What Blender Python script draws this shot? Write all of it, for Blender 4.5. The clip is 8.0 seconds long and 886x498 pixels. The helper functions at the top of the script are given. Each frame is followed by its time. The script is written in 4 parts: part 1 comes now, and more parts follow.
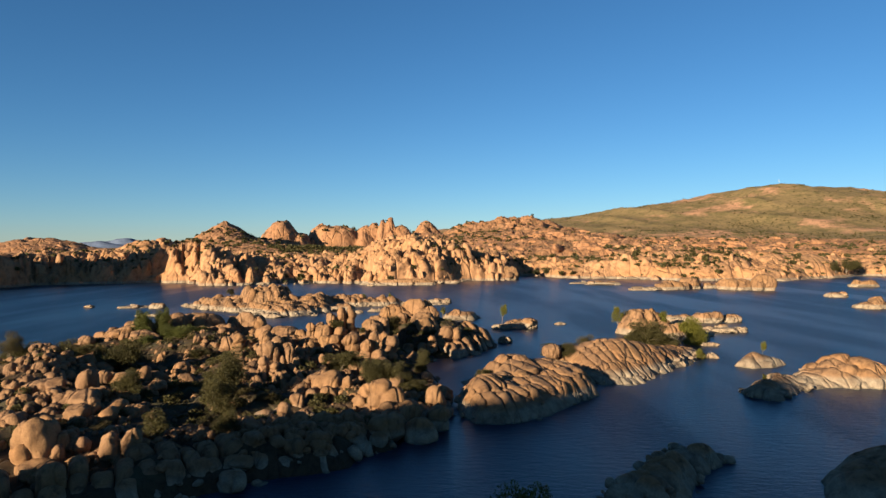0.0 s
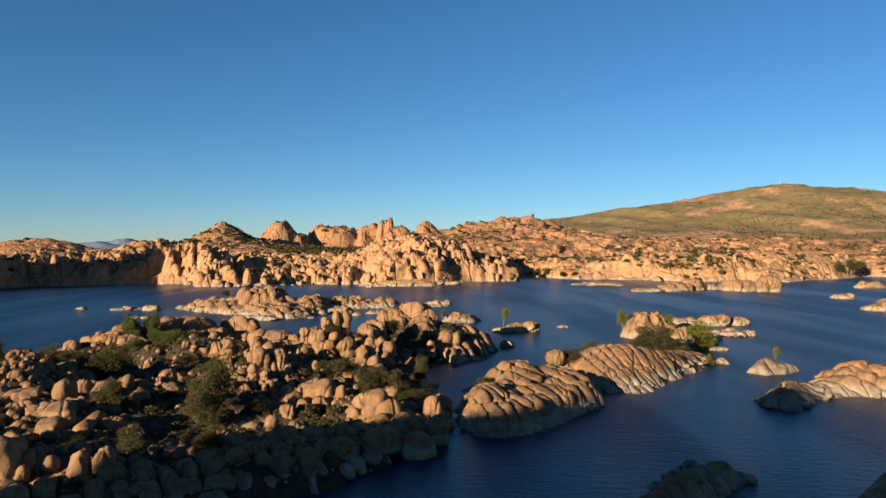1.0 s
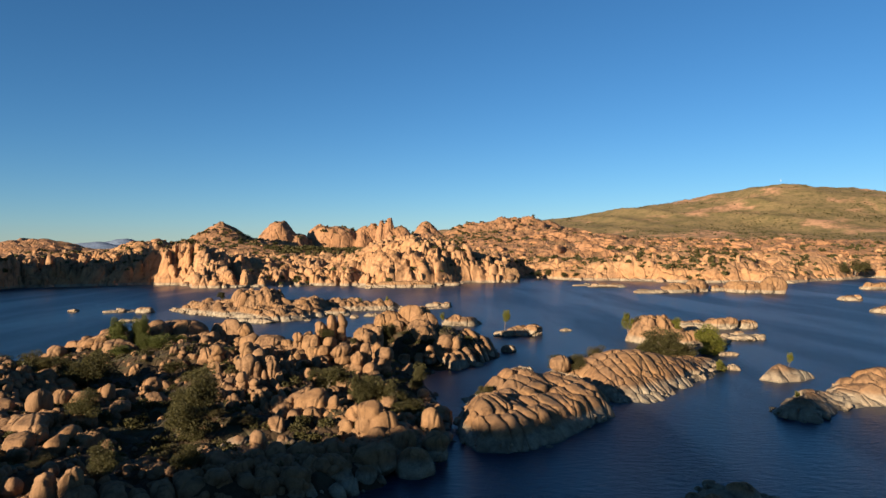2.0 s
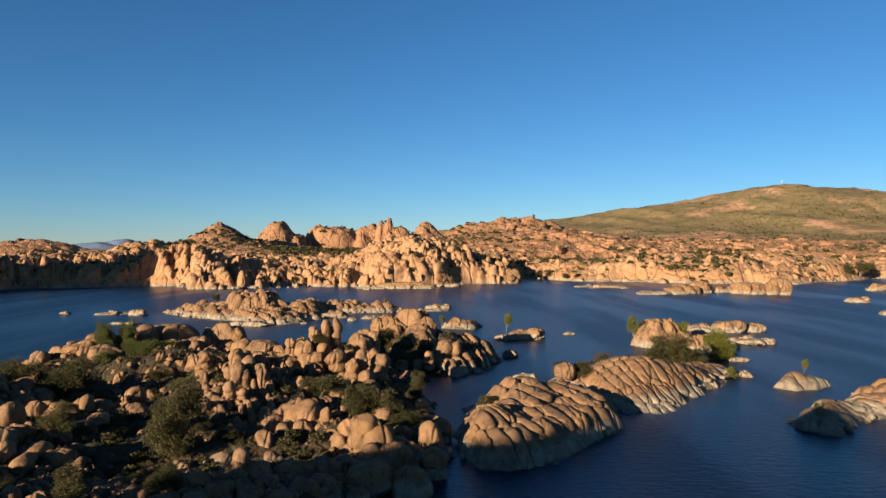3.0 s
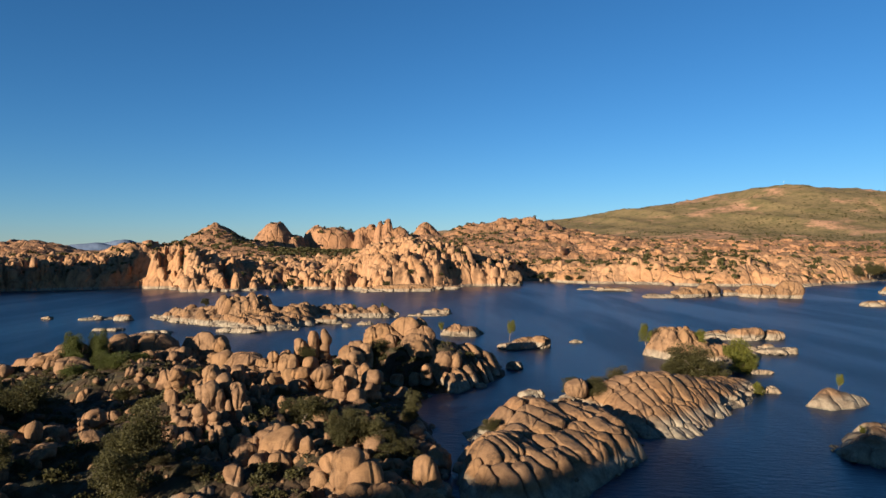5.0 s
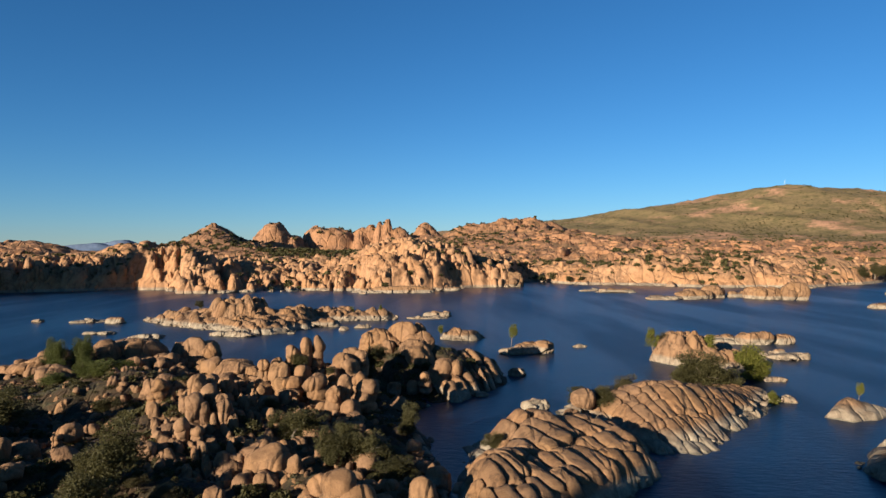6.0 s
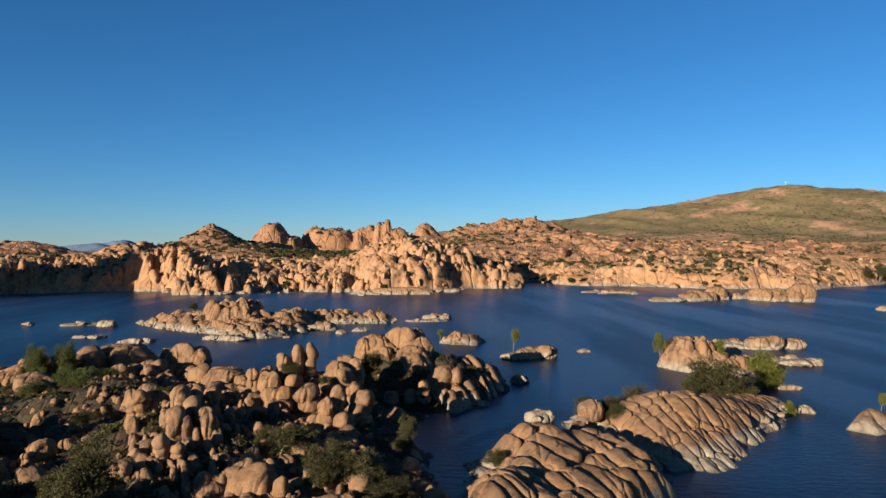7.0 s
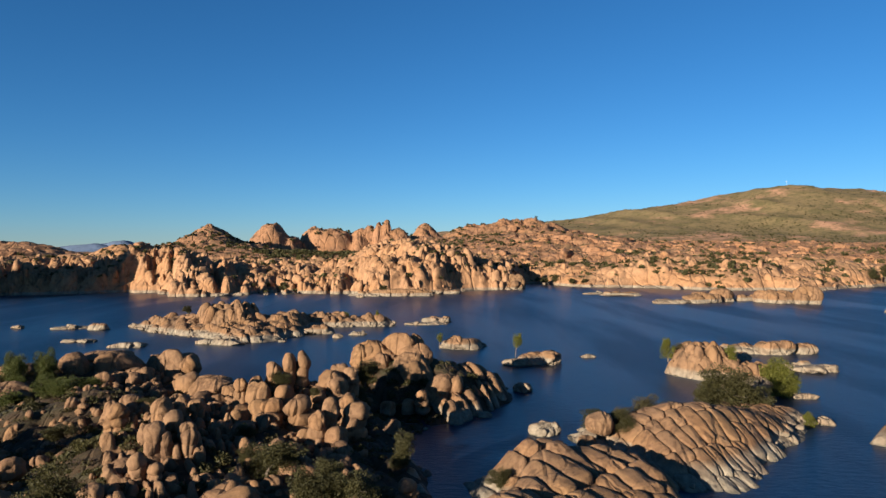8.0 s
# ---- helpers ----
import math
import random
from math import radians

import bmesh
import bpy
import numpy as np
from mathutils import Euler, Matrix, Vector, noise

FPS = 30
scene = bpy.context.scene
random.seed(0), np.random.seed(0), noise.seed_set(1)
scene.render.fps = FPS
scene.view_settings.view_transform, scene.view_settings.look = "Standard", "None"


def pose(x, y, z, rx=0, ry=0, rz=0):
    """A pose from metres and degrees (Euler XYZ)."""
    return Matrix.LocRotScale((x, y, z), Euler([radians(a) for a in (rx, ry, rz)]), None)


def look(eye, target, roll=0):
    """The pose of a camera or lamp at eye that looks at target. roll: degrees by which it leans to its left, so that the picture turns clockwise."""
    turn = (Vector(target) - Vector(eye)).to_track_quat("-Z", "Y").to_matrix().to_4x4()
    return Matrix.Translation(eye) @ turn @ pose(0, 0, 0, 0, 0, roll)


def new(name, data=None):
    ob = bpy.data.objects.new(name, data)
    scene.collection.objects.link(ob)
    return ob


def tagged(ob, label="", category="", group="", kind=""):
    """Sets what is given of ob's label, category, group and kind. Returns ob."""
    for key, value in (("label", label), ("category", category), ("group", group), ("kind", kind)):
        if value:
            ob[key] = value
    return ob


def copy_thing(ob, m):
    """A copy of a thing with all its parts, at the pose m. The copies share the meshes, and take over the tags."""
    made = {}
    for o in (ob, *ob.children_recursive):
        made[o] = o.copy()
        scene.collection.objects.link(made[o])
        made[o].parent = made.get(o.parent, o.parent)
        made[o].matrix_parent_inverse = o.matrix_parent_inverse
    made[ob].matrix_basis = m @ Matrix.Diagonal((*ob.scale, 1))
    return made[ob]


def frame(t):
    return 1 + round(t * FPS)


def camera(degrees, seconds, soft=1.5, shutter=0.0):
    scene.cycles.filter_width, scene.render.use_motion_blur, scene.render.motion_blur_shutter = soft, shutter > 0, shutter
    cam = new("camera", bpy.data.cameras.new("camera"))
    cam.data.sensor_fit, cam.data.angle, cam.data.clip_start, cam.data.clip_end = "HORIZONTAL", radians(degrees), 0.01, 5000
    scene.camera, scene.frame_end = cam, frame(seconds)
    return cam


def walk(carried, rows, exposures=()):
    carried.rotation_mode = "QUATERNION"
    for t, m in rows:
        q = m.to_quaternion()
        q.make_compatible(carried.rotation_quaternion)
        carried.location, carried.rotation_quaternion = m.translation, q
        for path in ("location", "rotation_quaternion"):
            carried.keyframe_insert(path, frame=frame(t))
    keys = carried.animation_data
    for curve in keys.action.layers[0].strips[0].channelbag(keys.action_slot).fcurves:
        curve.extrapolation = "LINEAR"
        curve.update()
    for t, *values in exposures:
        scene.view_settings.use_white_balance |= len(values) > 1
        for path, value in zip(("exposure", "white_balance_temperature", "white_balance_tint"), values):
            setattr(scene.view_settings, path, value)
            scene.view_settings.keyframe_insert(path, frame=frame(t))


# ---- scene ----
cam = camera(66.7, 8.0)
PATH = [
    (0.0, (-0.388, 3.973, 28.742), (1.176, 103.959, 28.192), -0.26),
    (1.0, (-0.126, 10.432, 28.978), (1.435, 110.418, 28.466), -0.26),
    (2.0, (0.129, 16.897, 29.238), (1.687, 116.884, 28.765), -0.26),
    (3.0, (0.376, 23.369, 29.524), (1.931, 123.356, 29.089), -0.26),
    (4.0, (0.615, 29.847, 29.835), (2.167, 129.834, 29.438), -0.26),
    (5.0, (0.846, 36.331, 30.171), (2.395, 136.318, 29.812), -0.26),
    (6.0, (1.069, 42.821, 30.532), (2.616, 142.808, 30.212), -0.26),
    (7.0, (1.285, 49.317, 30.918), (2.828, 149.304, 30.636), -0.26),
    (8.0, (1.492, 55.819, 31.329), (3.033, 155.807, 31.086), -0.26),
]
walk(cam, [(t, look(eye, goal, roll)) for t, eye, goal, roll in PATH], [(0.0, 1.19, 6100, 8), (8.0, 0.98, 5250, 6)])

# ---- world, sun and sky ----
SUN_AZIMUTH, SUN_HEIGHT = 222.0, 13.0
sun_way = Vector((math.sin(radians(SUN_AZIMUTH)) * math.cos(radians(SUN_HEIGHT)),
                  math.cos(radians(SUN_AZIMUTH)) * math.cos(radians(SUN_HEIGHT)), math.sin(radians(SUN_HEIGHT))))
world = bpy.data.worlds.new("evening_sky")
scene.world = world
world.use_nodes = True
wn = world.node_tree.nodes
sky = wn.new("ShaderNodeTexSky")
sky.sky_type, sky.sun_disc = "NISHITA", False
sky.sun_elevation, sky.sun_rotation = radians(SUN_HEIGHT), radians(SUN_AZIMUTH)
sky.altitude, sky.air_density, sky.dust_density, sky.ozone_density = 1500, 1.0, 0.0, 4.5
wn["Background"].inputs["Strength"].default_value = 0.049
rich = wn.new("ShaderNodeHueSaturation")
rich.inputs["Hue"].default_value, rich.inputs["Saturation"].default_value = 0.4955, 1.06
world.node_tree.links.new(sky.outputs["Color"], rich.inputs["Color"])
world.node_tree.links.new(rich.outputs["Color"], wn["Background"].inputs["Color"])
sun = new("sun", bpy.data.lights.new("sun", "SUN"))
sun.data.energy, sun.data.angle, sun.data.color = 6.9, radians(0.6), (1.0, 0.80, 0.55)
sun.matrix_world = look(sun_way * 900, (0, 0, 0))


# ---- materials ----
def nodes_of(name):
    m = bpy.data.materials.new(name)
    m.use_nodes = True
    nt = m.node_tree
    return m, nt, nt.nodes["Principled BSDF"], nt.links


def add(nt, kind, **inputs):
    n = nt.nodes.new(kind)
    for k, v in inputs.items():
        n.inputs[k.replace("_", " ")].default_value = v
    return n


def ramp(nt, source, stops):
    r = nt.nodes.new("ShaderNodeValToRGB")
    els = r.color_ramp.elements
    while len(els) < len(stops):
        els.new(0.5)
    for e, (p, c) in zip(els, stops):
        e.position, e.color = p, (*c, 1)
    nt.links.new(source, r.inputs["Fac"])
    return r.outputs["Color"]


def mix(nt, fac, a, b, blend="MIX"):
    n = nt.nodes.new("ShaderNodeMix")
    n.data_type, n.blend_type = "RGBA", blend
    for sock, v in ((n.inputs["Factor"], fac), (n.inputs["A"], a), (n.inputs["B"], b)):
        if isinstance(v, (int, float)):
            sock.default_value = v
        elif isinstance(v, tuple):
            sock.default_value = (*v, 1)
        else:
            nt.links.new(v, sock)
    return n.outputs["Result"]


def maths(nt, op, a, b=0.0):
    n = nt.nodes.new("ShaderNodeMath")
    n.operation = op
    for sock, v in ((n.inputs[0], a), (n.inputs[1], b)):
        if isinstance(v, (int, float)):
            sock.default_value = v
        else:
            nt.links.new(v, sock)
    return n.outputs[0]


def noise_tex(nt, where, scale, detail=4.0, rough=0.55):
    n = add(nt, "ShaderNodeTexNoise", Scale=scale, Detail=detail, Roughness=rough)
    nt.links.new(where, n.inputs["Vector"])
    return n.outputs["Fac"]


def granite(name, light, dark, rust, grain=1.0, ring=True, cracks=0.0, scrub=0.0):
    """Weathered granite: tan and pink, dark varnish, rusty streaks, and the pale band that the lake's old level has left."""
    m, nt, bsdf, links = nodes_of(name)
    geo = nt.nodes.new("ShaderNodeNewGeometry")
    info = nt.nodes.new("ShaderNodeObjectInfo")
    pos = geo.outputs["Position"]
    big = noise_tex(nt, pos, 0.11 * grain, 4)
    mid = noise_tex(nt, pos, 0.7 * grain, 5, 0.6)
    fine = noise_tex(nt, pos, 5.0 * grain, 5, 0.7)
    col = ramp(nt, mid, [(0.28, dark), (0.5, light), (0.75, tuple(min(1, c * 1.18) for c in light))])
    col = mix(nt, maths(nt, "MULTIPLY", ramp(nt, big, [(0.42, (0, 0, 0)), (0.68, (1, 1, 1))]), 0.7), col, rust)
    speck = ramp(nt, fine, [(0.3, (0.62, 0.62, 0.62)), (0.52, (1, 1, 1)), (0.8, (1.15, 1.12, 1.1))])
    col = mix(nt, 0.8, col, speck, "MULTIPLY")
    tint = ramp(nt, info.outputs["Random"], [(0.0, (0.86, 0.84, 0.84)), (0.5, (1, 1, 1)), (1.0, (1.08, 1.02, 0.95))])
    col = mix(nt, 1.0, col, tint, "MULTIPLY")
    # dark mineral streaks that run down the faces
    flat = nt.nodes.new("ShaderNodeMapping")
    flat.inputs["Scale"].default_value = (1.0, 1.0, 0.14)
    links.new(pos, flat.inputs["Vector"])
    run = noise_tex(nt, flat.outputs["Vector"], 0.9 * grain, 4, 0.6)
    col = mix(nt, maths(nt, "MULTIPLY", ramp(nt, run, [(0.54, (0, 0, 0)), (0.68, (1, 1, 1))]), 0.75), col, tuple(c * 0.5 for c in dark))
    # bands and joints
    bump_in = maths(nt, "ADD", maths(nt, "MULTIPLY", mid, 0.5), maths(nt, "MULTIPLY", fine, 0.22))
    if cracks:
        warp = nt.nodes.new("ShaderNodeMapping")
        warp.inputs["Rotation"].default_value = (0, 0, radians(37))
        warp.inputs["Scale"].default_value = (1.0, 0.45, 0.4)
        links.new(pos, warp.inputs["Vector"])
        vor = add(nt, "ShaderNodeTexVoronoi", Scale=cracks)
        vor.feature = "DISTANCE_TO_EDGE"
        jig = add(nt, "ShaderNodeTexNoise", Scale=cracks * 1.5, Detail=3.0)
        links.new(warp.outputs["Vector"], jig.inputs["Vector"])
        shift = nt.nodes.new("ShaderNodeVectorMath")
        shift.operation = "MULTIPLY_ADD"
        shift.inputs[1].default_value = (1.6, 1.6, 1.6)
        links.new(jig.outputs["Color"], shift.inputs[0])
        links.new(warp.outputs["Vector"], shift.inputs[2])
        links.new(shift.outputs["Vector"], vor.inputs["Vector"])
        gap = ramp(nt, vor.outputs["Distance"], [(0.0, (0, 0, 0)), (0.09, (1, 1, 1))])
        bump_in = maths(nt, "ADD", bump_in, maths(nt, "MULTIPLY", gap, 0.55 if grain > 0.5 else 0.45))
        col = mix(nt, 1.0, col, ramp(nt, vor.outputs["Distance"], [(0.0, (0.80, 0.78, 0.75) if grain > 0.5 else (0.88, 0.86, 0.84)), (0.035, (1, 1, 1))]), "MULTIPLY")
    if scrub:
        up = nt.nodes.new("ShaderNodeSeparateXYZ")
        links.new(geo.outputs["Normal"], up.inputs[0])
        patch = noise_tex(nt, pos, 0.05, 5, 0.7)
        where = maths(nt, "MULTIPLY", ramp(nt, up.outputs["Z"], [(0.72, (0, 0, 0)), (0.93, (1, 1, 1))]),
                      ramp(nt, patch, [(0.5, (0, 0, 0)), (0.6, (1, 1, 1))]))
        col = mix(nt, maths(nt, "MULTIPLY", where, scrub), col, (0.05, 0.045, 0.02))
    if ring:
        sep = nt.nodes.new("ShaderNodeSeparateXYZ")
        links.new(pos, sep.inputs[0])
        edge = maths(nt, "ADD", sep.outputs["Z"], maths(nt, "MULTIPLY", maths(nt, "SUBTRACT", mid, 0.5), 0.9))
        pale = ramp(nt, maths(nt, "MULTIPLY", edge, 0.25), [(0.38, (1, 1, 1)), (0.56, (0, 0, 0))])
        wet = ramp(nt, maths(nt, "MULTIPLY", edge, 0.25), [(0.02, (1, 1, 1)), (0.07, (0, 0, 0))])
        ring_col = mix(nt, 1.0, ramp(nt, mid, [(0.3, (0.14, 0.104, 0.07)), (0.62, (0.265, 0.212, 0.148))]), speck, "MULTIPLY")
        col = mix(nt, maths(nt, "MULTIPLY", pale, ramp(nt, big, [(0.38, (0.6, 0.6, 0.6)), (0.55, (0.95, 0.95, 0.95))])), col, ring_col)
        col = mix(nt, maths(nt, "MULTIPLY", wet, 0.85), col, (0.10, 0.085, 0.06))
    links.new(col, bsdf.inputs["Base Color"])
    bsdf.inputs["Roughness"].default_value = 0.9
    bsdf.inputs["Specular IOR Level"].default_value = 0.25
    b = add(nt, "ShaderNodeBump", Strength=1.0, Distance=0.5 / grain)
    links.new(bump_in, b.inputs["Height"])
    links.new(b.outputs["Normal"], bsdf.inputs["Normal"])
    return m


def leafy(name, low, high, rough=0.6):
    m, nt, bsdf, links = nodes_of(name)
    geo = nt.nodes.new("ShaderNodeNewGeometry")
    clump = noise_tex(nt, geo.outputs["Position"], 0.9, 3)
    shade = mix(nt, 0.5, geo.outputs["Random Per Island"], clump)
    links.new(ramp(nt, shade, [(0.2, low), (0.8, high)]), bsdf.inputs["Base Color"])
    bsdf.inputs["Roughness"].default_value = rough
    bsdf.inputs["Specular IOR Level"].default_value = 0.2
    glow = nt.nodes.new("ShaderNodeBsdfTranslucent")
    links.new(ramp(nt, shade, [(0.2, low), (0.8, high)]), glow.inputs["Color"])
    both = add(nt, "ShaderNodeMixShader", Fac=0.45)
    links.new(bsdf.outputs[0], both.inputs[1])
    links.new(glow.outputs[0], both.inputs[2])
    links.new(both.outputs[0], nt.nodes["Material Output"].inputs["Surface"])
    return m


def bark(name, col):
    m, nt, bsdf, links = nodes_of(name)
    geo = nt.nodes.new("ShaderNodeNewGeometry")
    n = noise_tex(nt, geo.outputs["Position"], 6.0, 5)
    links.new(ramp(nt, n, [(0.3, tuple(c * 0.5 for c in col)), (0.7, col)]), bsdf.inputs["Base Color"])
    bsdf.inputs["Roughness"].default_value = 0.9
    return m


def hillside(name, grass, bare, shrub):
    """Dry grass on a far slope with bare rock showing and shrubs."""
    m, nt, bsdf, links = nodes_of(name)
    geo = nt.nodes.new("ShaderNodeNewGeometry")
    pos = geo.outputs["Position"]
    a = noise_tex(nt, pos, 0.005, 6, 0.66)
    b = noise_tex(nt, pos, 0.022, 6, 0.72)
    c = noise_tex(nt, pos, 0.09, 4, 0.75)
    col = mix(nt, ramp(nt, a, [(0.52, (0, 0, 0)), (0.60, (1, 1, 1))]), grass, bare)
    col = mix(nt, maths(nt, "MULTIPLY", ramp(nt, b, [(0.48, (0, 0, 0)), (0.62, (1, 1, 1))]), 0.75), col, shrub)
    col = mix(nt, maths(nt, "MULTIPLY", ramp(nt, c, [(0.52, (0, 0, 0)), (0.6, (1, 1, 1))]), 0.5), col, tuple(v * 0.6 for v in shrub))
    links.new(col, bsdf.inputs["Base Color"])
    bsdf.inputs["Roughness"].default_value = 0.95
    bsdf.inputs["Specular IOR Level"].default_value = 0.1
    bp = add(nt, "ShaderNodeBump", Strength=1.0, Distance=3.0)
    links.new(maths(nt, "ADD", b, maths(nt, "MULTIPLY", c, 0.5)), bp.inputs["Height"])
    links.new(bp.outputs["Normal"], bsdf.inputs["Normal"])
    return m


def lake_water():
    m, nt, bsdf, links = nodes_of("lake_water")
    geo = nt.nodes.new("ShaderNodeNewGeometry")
    stretch = nt.nodes.new("ShaderNodeMapping")
    stretch.inputs["Rotation"].default_value = (0, 0, radians(6))
    stretch.inputs["Scale"].default_value = (1.0, 0.16, 1.0)
    links.new(geo.outputs["Position"], stretch.inputs["Vector"])
    wind = noise_tex(nt, stretch.outputs["Vector"], 0.035, 3, 0.5)
    ripple = nt.nodes.new("ShaderNodeMapping")
    ripple.inputs["Rotation"].default_value = (0, 0, radians(20))
    ripple.inputs["Scale"].default_value = (0.5, 1.0, 1.0)
    links.new(geo.outputs["Position"], ripple.inputs["Vector"])
    w1 = noise_tex(nt, ripple.outputs["Vector"], 1.1, 3, 0.5)
    w2 = noise_tex(nt, ripple.outputs["Vector"], 4.0, 3, 0.6)
    bsdf.inputs["Base Color"].default_value = (0.003, 0.011, 0.031, 1)
    bsdf.inputs["Specular Tint"].default_value = (0.58, 0.86, 1.0, 1)
    bsdf.inputs["IOR"].default_value = 1.35
    calm = ramp(nt, wind, [(0.44, (0, 0, 0)), (0.58, (1, 1, 1))])
    links.new(maths(nt, "ADD", 0.288, maths(nt, "MULTIPLY", calm, 0.09)), bsdf.inputs["Roughness"])
    b = add(nt, "ShaderNodeBump", Distance=0.16)
    links.new(maths(nt, "ADD", 0.62, maths(nt, "MULTIPLY", calm, 0.38)), b.inputs["Strength"])
    links.new(maths(nt, "ADD", w1, maths(nt, "MULTIPLY", w2, 0.45)), b.inputs["Height"])
    links.new(b.outputs["Normal"], bsdf.inputs["Normal"])
    return m


ROCK = granite("granite", (0.199, 0.112, 0.056), (0.114, 0.061, 0.031), (0.204, 0.108, 0.043), cracks=0.26)
BEDROCK = granite("granite_bedrock", (0.186, 0.108, 0.057), (0.107, 0.062, 0.032), (0.176, 0.097, 0.043), cracks=0.22)
CLIFF = granite("far_granite", (0.306, 0.168, 0.083), (0.174, 0.090, 0.044), (0.313, 0.150, 0.058), grain=0.35, scrub=0.45, cracks=0.11)
# Dark soil, with the shade between the boulders put into its colour too.
SOIL_AND_SHADE = granite("rocky_soil_and_shade", (0.050, 0.030, 0.015), (0.017, 0.012, 0.006), (0.032, 0.021, 0.008), grain=1.3, ring=False, cracks=0.3, scrub=0.9)
KNOBS = granite("upland_granite", (0.272, 0.138, 0.068), (0.153, 0.076, 0.038), (0.278, 0.131, 0.052), grain=0.35, ring=False, cracks=0.11, scrub=0.5)
LAND = hillside("rocky_upland", (0.231, 0.141, 0.058), (0.285, 0.160, 0.077), (0.080, 0.064, 0.024))
HILL = hillside("grassy_hill", (0.170, 0.120, 0.056), (0.36, 0.195, 0.112), (0.085, 0.072, 0.028))
# The distance haze is put into this blue-grey base colour.
HAZED_RANGE = hillside("hazed_distant_range", (0.115, 0.145, 0.209), (0.130, 0.162, 0.237), (0.094, 0.123, 0.190))
SHRUB = leafy("shrub_leaves", (0.044, 0.038, 0.013), (0.094, 0.081, 0.028))
DRYSHRUB = leafy("dry_shrub_leaves", (0.053, 0.042, 0.018), (0.105, 0.084, 0.033))
GREEN = leafy("cottonwood_leaves", (0.041, 0.048, 0.011), (0.112, 0.115, 0.025))
WILLOW = leafy("willow_leaves", (0.079, 0.081, 0.011), (0.173, 0.158, 0.024))
BARK = bark("bark", (0.141, 0.102, 0.070))
MAST = bark("painted_metal", (0.6, 0.6, 0.6))
WATER = lake_water()


# ---- shapes ----
def hashed(i, j, seed):
    v = np.sin(i * 127.1 + j * 311.7 + seed * 74.7) * 43758.5453
    return v - np.floor(v)


def vnoise(x, y, seed=0):
    i, j = np.floor(x), np.floor(y)
    u, v = x - i, y - j
    u, v = u * u * (3 - 2 * u), v * v * (3 - 2 * v)
    a, b, c, d = hashed(i, j, seed), hashed(i + 1, j, seed), hashed(i, j + 1, seed), hashed(i + 1, j + 1, seed)
    return (a * (1 - u) + b * u) * (1 - v) + (c * (1 - u) + d * u) * v


def fbm(x, y, seed=0, octaves=4):
    total, amp, norm = 0, 1.0, 0.0
    for k in range(octaves):
        total, norm = total + amp * (vnoise(x, y, seed + 13 * k) - 0.5), norm + amp
        x, y, amp = x * 2.03 + 5.1, y * 2.03 - 3.7, amp * 0.5
    return total / norm * 2


def domes(x, y, cell, seed=0, stretch=1.0, turn=0.0):
    """A field of rounded boulders seen from above, 0 to 1; stretch draws them out along the direction turn (degrees)."""
    c, s = math.cos(radians(turn)), math.sin(radians(turn))
    u, v = (x * c + y * s) / (cell * stretch), (y * c - x * s) / cell
    i, j = np.floor(u), np.floor(v)
    best = np.zeros_like(u)
    for di in (-1, 0, 1):
        for dj in (-1, 0, 1):
            a, b = i + di, j + dj
            cu, cv = a + 0.5 + 0.7 * (hashed(a, b, seed) - 0.5), b + 0.5 + 0.7 * (hashed(a, b, seed + 5) - 0.5)
            size = 0.55 + 0.45 * hashed(a, b, seed + 9)
            r2 = ((u - cu) ** 2 + (v - cv) ** 2) / (0.78 * (0.6 + 0.4 * size)) ** 2
            best = np.maximum(best, size * np.clip(1 - r2 * r2, 0, None) ** 0.5)
    return best


def step(e0, e1, v):
    t = np.clip((v - e0) / (e1 - e0), 0, 1)
    return t * t * (3 - 2 * t)


def inside(x, y, outline):
    """Metres from an outline: positive within it, negative outside."""
    best, odd = np.full(np.shape(x), 1e9), np.zeros(np.shape(x), bool)
    for (x0, y0), (x1, y1) in zip(outline, outline[1:] + outline[:1]):
        dx, dy = x1 - x0, y1 - y0
        t = np.clip(((x - x0) * dx + (y - y0) * dy) / (dx * dx + dy * dy), 0, 1)
        best = np.minimum(best, np.hypot(x - x0 - t * dx, y - y0 - t * dy))
        if dy:
            odd ^= ((y0 > y) != (y1 > y)) & (x < x0 + (y - y0) / dy * dx)
    return np.where(odd, best, -best)


def sheet(name, x0, x1, y0, y1, pitch, height, material, keep=None):
    """A ground sheet with the height of a function of x and y."""
    nx, ny = int((x1 - x0) / pitch) + 1, int((y1 - y0) / pitch) + 1
    gx, gy = np.meshgrid(np.linspace(x0, x1, nx), np.linspace(y0, y1, ny))
    gz = height(gx, gy)
    verts = np.stack([gx, gy, gz], -1).reshape(-1, 3).astype(np.float32)
    n = np.arange(nx * ny).reshape(ny, nx)
    quads = np.stack([n[:-1, :-1], n[:-1, 1:], n[1:, 1:], n[1:, :-1]], -1).reshape(-1, 4)
    if keep is not None:
        quads = quads[verts[quads, 2].max(1) > keep]
        used = np.unique(quads)
        remap = np.zeros(len(verts), int)
        remap[used] = np.arange(len(used))
        verts, quads = verts[used], remap[quads]
    me = bpy.data.meshes.new(name)
    me.vertices.add(len(verts))
    me.vertices.foreach_set("co", verts.ravel())
    me.loops.add(quads.size)
    me.loops.foreach_set("vertex_index", quads.ravel().astype(np.int32))
    me.polygons.add(len(quads))
    me.polygons.foreach_set("loop_start", np.arange(0, quads.size, 4, dtype=np.int32))
    me.polygons.foreach_set("use_smooth", np.ones(len(quads), bool))
    me.update(calc_edges=True)
    me.materials.append(material)
    return new(name, me)


